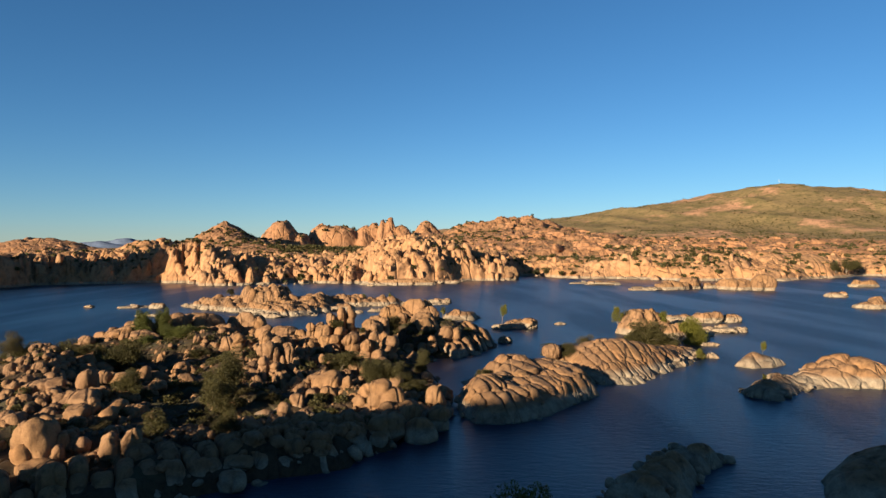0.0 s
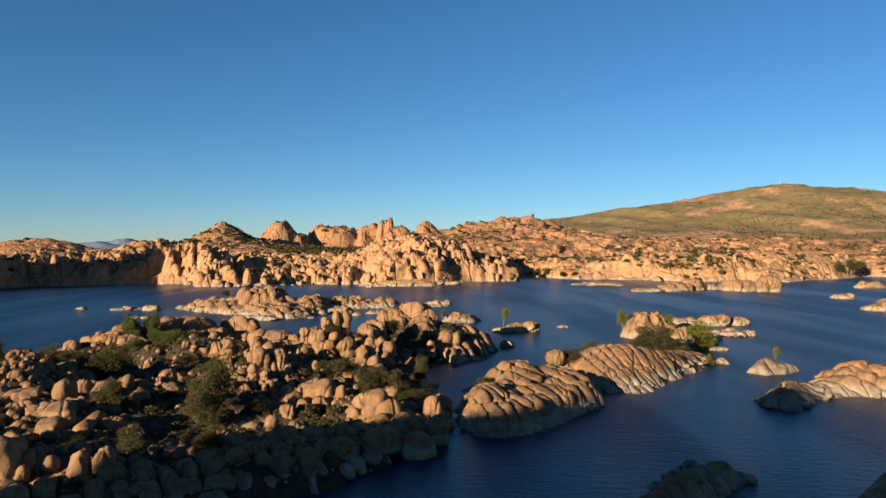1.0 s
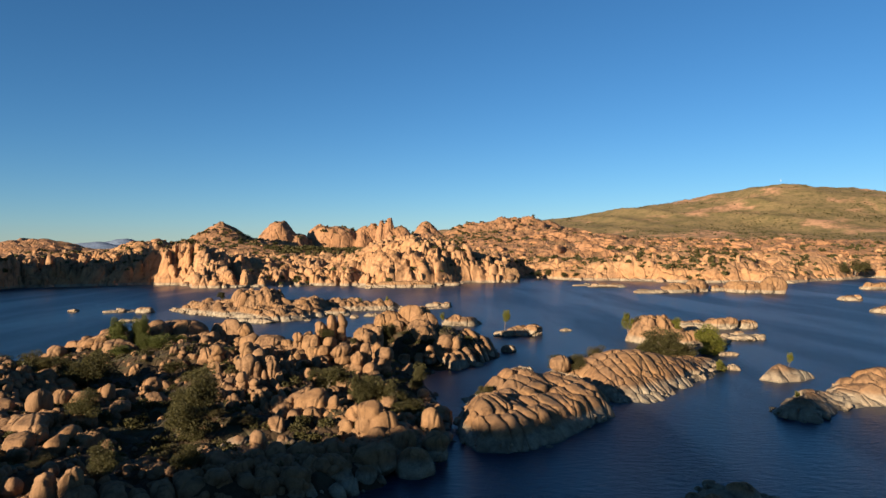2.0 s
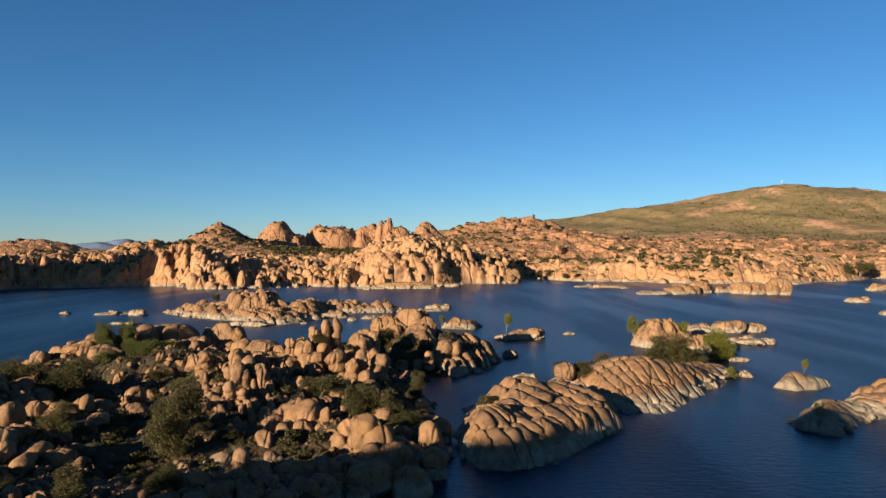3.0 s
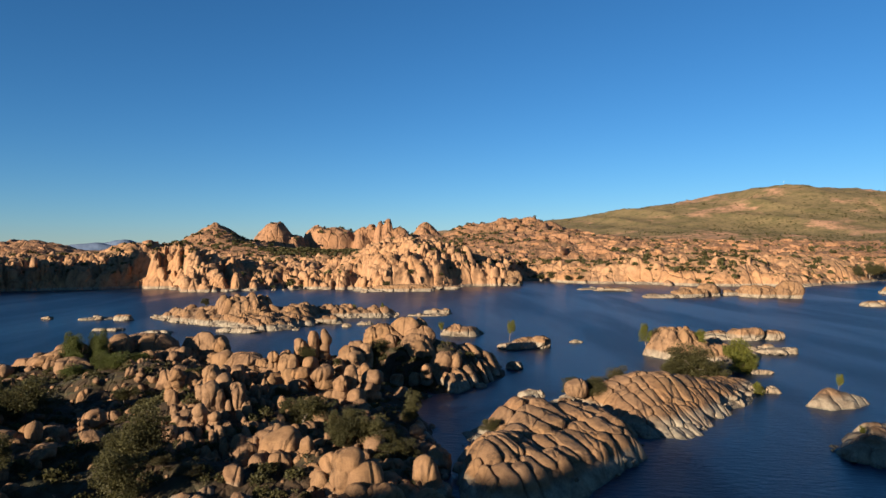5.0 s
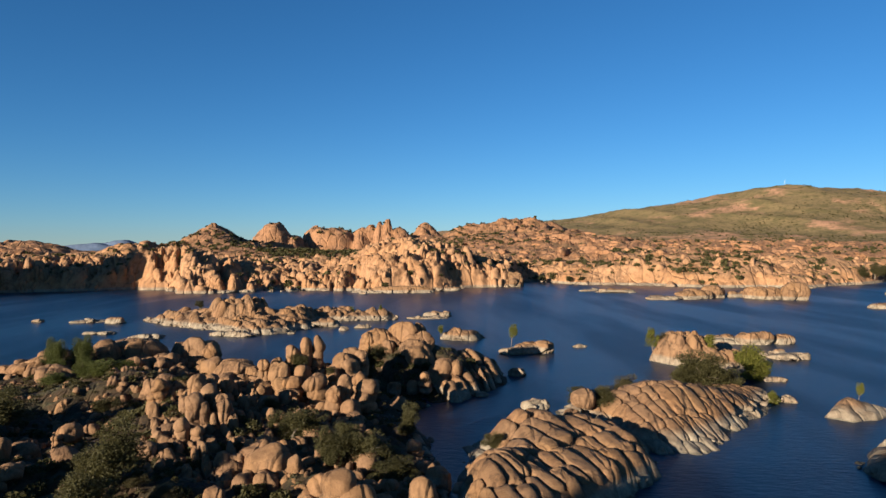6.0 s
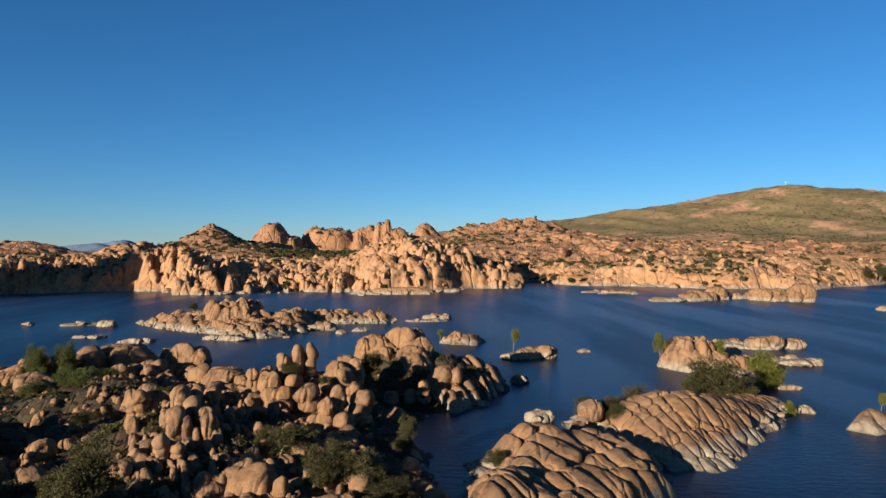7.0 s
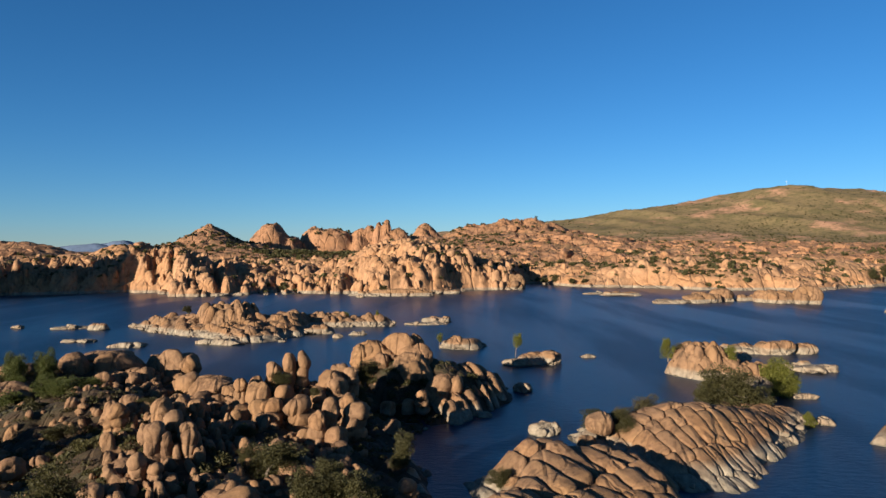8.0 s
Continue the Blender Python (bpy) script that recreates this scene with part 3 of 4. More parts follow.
STUB_GROUP = [
    (-22.0, 102.2, 3.8, 1.11, 1.04, 2.37), (-22.2, 101.6, 3.5, 1.06, 1.32, 1.41), (-24.0, 101.6, 3.3, 0.92, 0.96, 1.3), (-24.7, 101.5, 2.6, 0.84, 0.99, 1.07),
    (-22.6, 100.5, 2.0, 1.64, 1.71, 2.39), (-19.4, 100.9, 2.0, 1.83, 2.02, 2.68), (-24.7, 99.0, 1.5, 1.62, 1.47, 2.85), (-16.5, 102.2, 1.6, 2.03, 2.24, 2.72),
    (-13.7, 104.0, 1.4, 1.71, 2.05, 2.6), (-10.7, 106.7, 1.2, 2.85, 3.02, 2.25), (-6.7, 108.2, 1.0, 2.8, 3.21, 1.8), (-17.1, 98.6, 1.1, 1.78, 1.99, 2.02)]
STUB_GROUP_LOW = [
    (-14.7, 98.3, 1.4, 2.19, 1.92, 2.6), (-21.7, 97.7, 1.3, 1.93, 2.22, 2.53), (-12.7, 100.1, 1.3, 1.81, 1.97, 2.38), (-26.7, 97.8, 0.9, 1.35, 1.31, 1.73),
    (-27.7, 95.1, 1.2, 1.87, 1.61, 2.35), (-31.6, 98.0, 1.7, 1.6, 1.91, 1.78), (-32.3, 95.8, 2.0, 1.32, 1.37, 1.85), (-36.0, 98.0, 1.9, 1.68, 1.91, 1.35),
    (-35.3, 99.7, 2.3, 1.12, 1.34, 1.27), (-8.9, 105.2, 0.7, 3.6, 4.09, 1.27), (-24.6, 94.7, 1.2, 2.02, 2.46, 2.34), (-19.6, 95.0, 1.0, 2.43, 2.45, 1.93)]
WEST_FIELD = [(-54.4, 128.1, 5.1, 1.07, 1.16, 1.44), (-52.7, 127.5, 5.4, 1.01, 1.22, 1.44), (-50.3, 138.9, 4.1, 1.65, 1.85, 1.57), (-51.0, 136.6, 3.7,
    0.75, 0.91, 1.16), (-57.9, 117.2, 5.7, 1.6, 1.91, 2.36), (-54.6, 109.0, 4.8, 2.22, 2.76, 1.99), (-55.4, 112.7, 4.6, 1.76, 1.96, 1.38), (-53.8, 114.6,
    4.3, 1.12, 1.03, 1.15), (-51.1, 104.9, 4.4, 1.62, 1.94, 1.74), (-48.0, 103.5, 4.1, 1.5, 1.86, 1.26), (-52.1, 102.7, 4.5, 1.69, 2.04, 1.59), (-45.4,
    106.8, 3.4, 1.7, 1.9, 1.4)]
WEST_FIELD_TWO = [(-69.4, 126.4, 4.9, 1.98, 2.25, 1.91), (-72.6, 136.4, 4.7, 2.81, 2.63, 1.3), (-67.0, 117.9, 4.6, 2.97, 3.51, 1.63), (-62.8, 107.4,
    4.6, 1.46, 1.57, 1.61), (-67.8, 128.4, 4.6, 1.77, 1.7, 1.8), (-57.3, 110.3, 4.7, 1.82, 1.59, 1.65), (-76.8, 153.4, 4.0, 3.03, 3.61, 0.87), (-68.3,
    146.9, 4.5, 2.9, 3.61, 1.24), (-56.8, 126.2, 4.8, 2.47, 2.19, 1.27), (-61.2, 111.9, 4.9, 1.85, 2.16, 1.55), (-59.4, 125.2, 5.0, 1.6, 1.62, 1.55),
    (-51.1, 116.0, 4.2, 1.81, 1.65, 1.29), (-57.7, 104.6, 3.7, 1.82, 1.76, 1.27), (-48.6, 107.1, 4.2, 1.77, 2.04, 1.37), (-48.2, 121.5, 4.5, 1.55, 1.86,
    1.09)]
BACK_RIDGE = [(-82.9, 190.5, 5.5, 5.86, 5.08, 2.48), (-75.2, 180.2, 5.2, 3.59, 3.93, 2.46), (-88.8, 185.8, 4.4, 2.97, 2.58, 1.59), (-90.1, 179.4, 4.0,
    2.33, 2.65, 1.92), (-85.2, 186.2, 5.2, 3.71, 3.65, 1.7), (-70.1, 201.2, 7.1, 6.99, 8.4, 2.2), (-62.8, 201.2, 5.7, 2.03, 2.52, 2.09), (-58.9, 204.7,
    5.7, 2.89, 3.04, 3.2), (-55.8, 205.0, 5.4, 3.3, 4.12, 3.89), (-52.5, 204.7, 5.1, 2.89, 2.81, 3.3), (-63.7, 194.0, 4.8, 3.31, 2.91, 1.56), (-39.7,
    180.5, 5.4, 4.14, 4.51, 2.4), (-45.8, 186.5, 5.1, 2.44, 2.1, 2.79), (-58.8, 197.3, 4.8, 2.19, 2.03, 2.05)]
CENTRE_WEST = [(-48.1, 160.6, 5.8, 2.16, 2.19, 1.92), (-42.4, 149.7, 7.4, 1.64, 1.8, 2.47), (-44.4, 164.2, 5.9, 1.48, 1.35, 1.03), (-38.0, 143.4, 3.4,
    3.3, 3.6, 3.2), (-36.4, 138.5, 3.4, 2.2, 2.6, 2.3), (-38.2, 163.2, 6.0, 1.63, 1.59, 2.33), (-33.6, 141.8, 6.3, 1.55, 1.91, 2.98), (-33.1, 146.0,
    6.7, 1.45, 1.76, 3.07), (-30.1, 142.9, 5.8, 1.42, 1.42, 2.6), (-33.5, 135.5, 5.2, 1.08, 1.11, 2.15), (-31.3, 135.6, 4.5, 0.94, 1.0, 1.7), (-36.1,
    130.0, 4.4, 1.41, 1.57, 1.1), (-34.2, 160.4, 5.9, 1.29, 1.4, 1.56), (-35.5, 143.4, 6.7, 1.29, 1.38, 1.8)]
CENTRE = [(-25.3, 168.9, 9.5, 1.58, 1.74, 2.87), (-22.7, 169.7, 9.9, 1.17, 1.43, 3.89), (-20.8, 170.9, 10.2, 1.45, 1.5, 3.6), (-27.5, 166.7, 8.9,
    1.2, 1.22, 1.47), (-29.2, 163.7, 8.2, 1.16, 1.32, 2.44), (-26.4, 162.3, 7.0, 2.17, 2.05, 3.17), (-23.3, 160.1, 5.6, 1.8, 1.74, 2.83), (-25.4, 159.9,
    5.4, 1.57, 1.95, 2.67), (-18.8, 158.3, 5.5, 2.2, 2.33, 3.54), (-22.1, 163.0, 6.6, 1.62, 1.73, 3.02), (-23.5, 157.4, 5.1, 2.29, 1.96, 1.56), (-26.1,
    154.2, 4.2, 2.01, 2.04, 1.94), (-27.6, 153.7, 3.7, 1.16, 1.26, 1.03), (-29.8, 158.7, 5.8, 1.11, 0.95, 1.71), (-28.3, 157.6, 5.5, 0.94, 1.03, 1.59)]
PILLARS = [(-17.1, 163.9, 6.2, 1.52, 1.67, 2.86), (-15.2, 151.9, 5.2, 1.56, 1.36, 3.2), (-15.9, 169.4, 8.3, 2.32, 2.55, 2.61), (-14.1, 166.1, 7.0,
    1.78, 1.85, 3.3), (-13.6, 153.8, 6.0, 1.27, 1.43, 3.68), (-11.7, 161.0, 6.0, 1.59, 1.57, 2.85), (-10.2, 156.2, 5.3, 2.06, 2.33, 3.12), (-12.3, 151.0,
    3.8, 1.75, 2.0, 2.23), (-14.2, 152.9, 3.7, 1.47, 1.26, 1.56), (-13.2, 171.5, 7.6, 2.1, 2.0, 3.0), (-14.6, 172.1, 8.8, 1.7, 1.8, 2.9), (-12.5,
    170.7, 8.8, 1.24, 1.53, 2.28), (-12.3, 147.2, 2.7, 2.07, 1.97, 1.47), (-11.3, 144.5, 1.9, 2.48, 2.56, 2.18), (-14.9, 140.7, 3.0, 1.2, 1.3, 2.0)]
DOME = [(-10.7, 196.8, 8.8, 4.63, 4.53, 4.1), (-13.7, 198.4, 8.9, 2.29, 2.28, 2.39), (-5.4, 197.4, 10.0, 4.07, 3.96, 3.44), (-2.4, 198.6, 9.8, 2.6,
    2.59, 3.42), (-2.8, 192.0, 5.6, 4.3, 4.7, 6.3), (-2.3, 194.2, 8.0, 3.69, 3.58, 3.2), (3.1, 185.9, 2.5, 3.2, 3.2, 4.37), (5.2, 186.2, 2.7, 1.96, 2.27,
    4.25), (-0.7, 178.9, 3.1, 1.46, 1.26, 2.39), (-3.1, 180.9, 1.6, 1.48, 1.6, 1.73), (-6.7, 178.9, 1.7, 1.46, 1.67, 1.56), (-13.6, 195.2, 7.9, 1.94,
    1.89, 3.38), (-11.6, 194.8, 7.9, 1.34, 1.26, 3.09)]
FRONT_WEST = [(-22.0, 136.5, 3.4, 1.83, 2.15, 1.15), (-17.3, 133.9, 3.8, 1.36, 1.28, 1.12), (-18.8, 132.3, 3.8, 1.17, 1.08, 1.14), (-15.8, 136.4, 3.9,
    1.05, 1.08, 1.15), (-17.0, 145.1, 4.5, 1.35, 1.53, 1.16), (-16.9, 152.8, 4.2, 1.26, 1.12, 1.2), (-19.6, 147.1, 4.7, 1.29, 1.26, 0.96), (-21.1, 143.7,
    4.4, 1.43, 1.4, 1.09), (-34.1, 157.9, 6.5, 1.32, 1.56, 2.2), (-30.5, 143.7, 6.1, 1.24, 1.27, 2.72), (-36.8, 151.5, 7.3, 1.55, 1.84, 2.95), (-35.8,
    154.1, 6.7, 1.27, 1.17, 2.42), (-32.4, 141.6, 5.8, 1.02, 1.01, 2.39)]
FRONT = [
    (-19.6, 127.2, 2.3, 2.87, 3.19, 4.28), (-15.8, 124.6, 2.2, 0.93, 1.11, 3.6), (-16.5, 123.5, 1.7, 0.86, 0.88, 1.75), (-11.6, 117.0, 3.2, 1.61, 1.51, 2.43),
    (-12.6, 115.7, 2.6, 1.14, 1.02, 1.15), (-9.1, 114.6, 3.7, 1.91, 2.03, 3.44), (-7.0, 114.0, 2.8, 2.45, 2.27, 2.55), (-21.5, 131.1, 3.1, 1.82, 2.13, 2.67),
    (-22.9, 129.7, 2.9, 1.16, 1.37, 1.84), (-25.7, 128.7, 2.1, 1.15, 1.06, 2.62), (-24.5, 128.1, 1.9, 0.95, 0.92, 1.6)]
FRONT_LOW = [
    (-23.8, 129.1, 2.7, 1.02, 1.2, 1.83), (-30.1, 127.5, 0.8, 0.88, 0.98, 1.59), (-29.0, 127.5, 1.0, 0.88, 1.04, 1.59), (-8.4, 128.8, 3.5, 1.28, 1.26, 1.58),
    (-13.9, 137.0, 3.8, 1.63, 1.47, 1.56), (-15.9, 136.8, 4.2, 1.36, 1.32, 1.53), (-7.8, 111.7, 1.4, 1.97, 2.3, 2.19), (-34.2, 118.8, 1.6, 1.4, 1.34, 0.87),
    (-16.9, 103.7, 3.2, 1.11, 1.1, 1.19), (-18.8, 129.8, 3.0, 1.42, 1.44, 2.21)]
FRONT_SHADE = [(-7.1, 102.5, 1.7, 2.56, 2.61, 2.27), (-2.4, 103.6, 0.5, 2.51, 2.55, 2.66), (-1.5, 134.8, 2.5, 1.12, 1.36, 1.69), (-0.4, 117.3, 2.3,
    2.11, 1.93, 2.64), (-4.2, 109.1, 2.2, 2.04, 1.74, 2.44), (0.4, 109.5, 0.8, 1.96, 2.41, 3.01), (-7.0, 128.4, 2.9, 1.59, 1.91, 1.45), (1.6, 127.0, 1.5,
    1.57, 1.96, 2.16), (-11.6, 128.9, 3.8, 1.07, 1.09, 1.61)]


# ---- boulders on the islands ----
satellites = []
sat_dice = random.Random(17)
for hero in (NEAR_BLOCKS, STUB_GROUP, STUB_GROUP_LOW, WEST_FIELD, WEST_FIELD_TWO, BACK_RIDGE, CENTRE_WEST, CENTRE, PILLARS, DOME, FRONT_WEST, FRONT, FRONT_LOW, FRONT_SHADE):
    for x, y, z, rx, ry, rz in hero:
        turn, tilt, lean = rock_dice.uniform(-25, 25), rock_dice.uniform(-9, 9), rock_dice.uniform(-9, 9)
        if rz > 1.5 * rx and hero is not NEAR_BLOCKS:
            for level, girth in ((-0.56, 1.0), (-0.04, 0.93), (0.5, 0.95)):
                boulder(left, x + rx * rock_dice.uniform(-0.16, 0.16), y + ry * rock_dice.uniform(-0.1, 0.1), z + level * rz, rx * girth, ry * girth, rz * 0.48,
                        turn + rock_dice.uniform(-40, 40), lean + rock_dice.uniform(-8, 8), tilt, ROUND)
        else:
            boulder(left, x, y, z, rx, ry, rz, turn, tilt, lean, ROUND if rx < 3.3 and hero is not NEAR_BLOCKS and rock_dice.random() < 0.8 else BIG)
        for _ in range(8):
            a, far, r = sat_dice.uniform(0, 6.28), sat_dice.uniform(0.75, 1.7), rx * sat_dice.uniform(0.2, 0.55)
            satellites.append((x + far * rx * math.cos(a), y + far * ry * math.sin(a), r))


def scatter(outline, height, count, low, high, seed, clear=0.5, density=None):
    """Random spots for boulders inside an outline: x, y, z, radius; larger ones are rarer."""
    rng = np.random.default_rng(seed)
    o = np.array(outline)
    n = count * 8
    x, y = rng.uniform(o[:, 0].min(), o[:, 0].max(), n), rng.uniform(o[:, 1].min(), o[:, 1].max(), n)
    keep = inside(x, y, outline) > clear
    if density is not None:
        keep &= rng.uniform(0, 1, n) < density(x, y)
    x, y = x[keep][:count], y[keep][:count]
    r = low + (high - low) * rng.uniform(0, 1, len(x)) ** 2.2
    return np.stack([x, y, height(x, y), r], -1)


PENINSULA = [(1, 176), (6, 175), (12, 181), (18, 191), (18, 203), (8, 206), (0, 196)]
TAIL = [(-9, 172), (2, 172), (12, 179), (22, 190), (22, 208), (8, 218), (-2, 206), (-8, 186)]


def thick(x, y):
    hollow = 0
    for cx, cy, rx, ry in ((-34, 110, 14, 9), (-19, 111, 11, 6), (-28, 116, 9, 5), (-42, 122, 12, 8), (-52, 140, 13, 7), (-46, 152, 9, 7), (-70, 150, 12, 9), (-20, 145, 7, 6), (-4, 150, 7, 13)):
        hollow = hollow + mound(x, y, cx, cy, rx, ry, 0.95)
    bare = step(1.0, -2.0, inside(x, y, TAIL))
    return np.clip(0.25 + 1.3 * (vnoise(x / 13, y / 13, 91) - 0.25), 0.08, 1) * np.clip(1.05 - hollow, 0.2, 1) * bare


spots = np.concatenate([scatter(LEFT, left_island, 420, 0.8, 1.8, 8, 0.5, thick), scatter(LEFT, left_island, 1900, 0.25, 0.85, 6, -0.6, thick)])
sat = np.array(satellites)
sat = sat[np.random.default_rng(9).uniform(0, 1, len(sat)) < 2.2 * thick(sat[:, 0], sat[:, 1])]
spots = np.concatenate([spots, np.stack([sat[:, 0], sat[:, 1], left_island(sat[:, 0], sat[:, 1]), sat[:, 2]], -1)])
spots[:, 2] += 0.2 * spots[:, 3]
rubble("rubble", spots, left, "loose tan stones between the boulders")


def jointed(parent, outline, height, wide, length, seed, turn, groove=1.0, lift=(-0.2, 0.3), inset=0.4, soft=(3.5, 6.0), chance=None, singly=300, lap=0.0):
    """Bedrock split by joints into loaf-shaped blocks that follow the height of the rock, each a piece of its own; those past the first ones, along y, stay joined."""
    rng = np.random.default_rng(seed)
    o = np.array(outline)
    mid = o.mean(0)
    c, s = math.cos(radians(turn)), math.sin(radians(turn))
    reach = np.abs(o - mid).max() * 1.5
    cells = []
    v = -reach
    while v < reach:
        w = wide * rng.uniform(0.7, 1.4)
        u = -reach + rng.uniform(0, length)
        while u < reach:
            span = length * rng.uniform(0.55, 1.45)
            cells.append((u + span / 2, v + w / 2, span / 2, w / 2, rng.uniform(*lift), rng.uniform(-0.06, 0.06), rng.uniform(-0.1, 0.1) + lap, rng.uniform(0, 1)))
            u += span
        v += w
    cells = np.array(cells)
    cx, cy = mid[0] + cells[:, 0] * c - cells[:, 1] * s, mid[1] + cells[:, 0] * s + cells[:, 1] * c
    ok = inside(cx, cy, outline) > inset
    if chance is not None:
        ok &= cells[:, 7] < chance(cx, cy)
    cells = cells[ok][np.argsort(cy[ok])]
    du = np.array([-1, -0.96, -0.84, -0.62, -0.3, 0, 0.3, 0.62, 0.84, 0.96, 1])
    dv = np.array([-1, -0.94, -0.76, -0.42, 0, 0.42, 0.76, 0.94, 1])
    gu, gv = np.meshgrid(du, dv)
    gu, gv = gu.ravel(), gv.ravel()
    # corners pulled in, so that the blocks are rounded in plan too
    pull_u, pull_v = gu * (1 - 0.14 * gv ** 4), gv * (1 - 0.14 * gu ** 4)
    u = cells[:, 0, None] + pull_u * cells[:, 2, None]
    v = cells[:, 1, None] + pull_v * cells[:, 3, None]
    x, y = mid[0] + u * c - v * s, mid[1] + u * s + v * c
    x, y = x + 0.5 * wide * fbm(x / 8, y / 8, seed + 3, 4), y + 0.5 * wide * fbm(x / 8, y / 8, seed + 4, 4)
    drop = np.maximum(np.abs(gv) ** soft[0], np.abs(gu) ** soft[1]) * 0.7 + 0.3 * (np.abs(gv) ** soft[0] + np.abs(gu) ** soft[1])
    rim = (np.abs(gu) > 0.99) | (np.abs(gv) > 0.99)
    z = height(x, y) + cells[:, 4, None] + cells[:, 5, None] * gu * cells[:, 2, None] + cells[:, 6, None] * gv * cells[:, 3, None]
    z = z - groove * drop - 1.4 * rim + 0.10 * wide * fbm(x / 1.6, y / 1.6, seed + 6, 3)
    n = np.arange(gu.size).reshape(len(dv), len(du))
    quads = np.stack([n[:-1, :-1], n[:-1, 1:], n[1:, 1:], n[1:, :-1]], -1).reshape(-1, 4)

    def block(title, verts, faces):
        me = bpy.data.meshes.new(title)
        me.from_pydata(verts.tolist(), [], faces.tolist())
        me.polygons.foreach_set("use_smooth", np.ones(len(faces), bool))
        me.materials.append(ROCK)
        ob = new(title, me)
        ob.parent = parent
        return ob

    pts = np.stack([x, y, z], -1)
    for p in pts[:singly]:
        at = p.mean(0)
        block("rock_slab", p - at, quads).location = at
    rest = pts[singly:]
    if len(rest):
        faces = (quads[None] + (np.arange(len(rest)) * gu.size)[:, None, None]).reshape(-1, 4)
        tagged(block("bedrock", rest.reshape(-1, 3), faces), "jointed granite bedrock in rounded blocks", kind="stuff")


jointed(rib, RIB, rib_height, 2.5, 7.5, 1, -66, 0.5, (-0.2, 0.25), -0.2, (4.5, 8.0), lap=0.12)
jointed(slab, SLAB, slab_height, 2.1, 6.0, 2, -78, 0.36, (-0.15, 0.2), -0.3, (5.0, 8.0), lap=0.10)
jointed(crown, CROWN, crown_height, 2.8, 3.4, 3, -66, 1.8, (-0.6, 1.4), 0.0, (3.2, 3.4))
jointed(left, PENINSULA, pen_height, 2.2, 10.0, 4, -71, 1.7, (-0.1, 0.6), -0.2, (3.0, 7.0))
SPINE = [(-44, 146), (-40, 138), (-34, 127), (-24, 124), (-18, 132), (-22, 146), (-26, 158), (-36, 164), (-43, 158)]
jointed(left, SPINE, left_island, 1.5, 3.0, 5, -62, 1.7, (-0.2, 2.0), 0.3, (3.8, 4.4), lambda x, y: 0.75 + 0 * x, singly=120)
FRONT_SHORE = [(-56, 63), (-34, 76), (-23, 84), (-10, 90), (-9, 96), (-5, 98), (-4.5, 103.5), (1, 105), (3, 114), (4, 124), (-1, 126), (-4, 116), (-12, 107), (-18, 99), (-27, 94), (-36, 88), (-44, 80), (-56, 74)]
jointed(left, FRONT_SHORE, front_height, 2.3, 4.6, 8, -62, 1.0, (-0.5, 0.6), -0.3, (3.2, 4.0), lap=0.05, singly=130)
WEST_SLOPE = [(-84, 128), (-72, 110), (-62, 98), (-50, 101), (-47, 112), (-50, 121), (-58, 128), (-66, 143), (-78, 146)]
jointed(left, WEST_SLOPE, left_island, 2.0, 3.2, 7, -58, 0.9, (-0.3, 0.7), 0.0, (3.0, 3.6), lap=0.12, singly=110)
jointed(left, LEFT, lambda x, y: left_island(x, y) + 0.1, 1.9, 2.7, 6, -50, 1.3, (-0.7, 0.6), 0.6, (2.4, 2.6), lambda x, y: (0.12 + 0.95 * thick(x, y)) * (inside(x, y, TAIL) < 0) * (inside(x, y, WEST_SLOPE) < 0) * (inside(x, y, FRONT_SHORE) < 0), singly=100)
CREST = [(-90, 318), (-88, 307), (-67, 305), (-63, 312), (-63, 323), (-77, 327), (-89, 325)]
jointed(mid_isle, CREST, mid_height, 3.8, 4.6, 15, -62, 2.2, (-0.6, 2.2), 0.0, (3.6, 4.0))
jointed(mid_isle, MID, mid_height, 3.8, 5.5, 18, -58, 1.3, (-0.5, 0.9), 0.0, (3.4, 4.0), lambda x, y: inside(x, y, CREST) < 0)
jointed(east, EAST, east_height, 3.0, 6.0, 16, -60, 0.8, (-0.3, 0.5), -0.2, (4.0, 5.0))
jointed(near, NEAR, near_height, 2.6, 4.5, 17, -60, 0.9, (-0.5, 0.6), -0.2, (3.4, 4.0))
for parent, outline, height, count, seed in ((rib, RIB, rib_height, 26, 11), (slab, SLAB, slab_height, 36, 12), (crown, CROWN, crown_height, 24, 13),
                                             (mid_isle, MID, mid_height, 260, 14), (east, EAST, east_height, 60, 15), (near, NEAR, near_height, 50, 16)):
    rubble("rubble", scatter(outline, height, count, 0.25, 0.9, seed, -1.0, lambda x, y: inside(x, y, outline) < 1.6), parent, "loose stones at the waterline")

boulder(slab, 27.0, 159.0, 4.2, 2.1, 2.0, 1.9, 20, meshes=ROUND)
boulder(slab, 24.6, 156.5, 1.6, 1.8, 1.6, 1.3, -20)


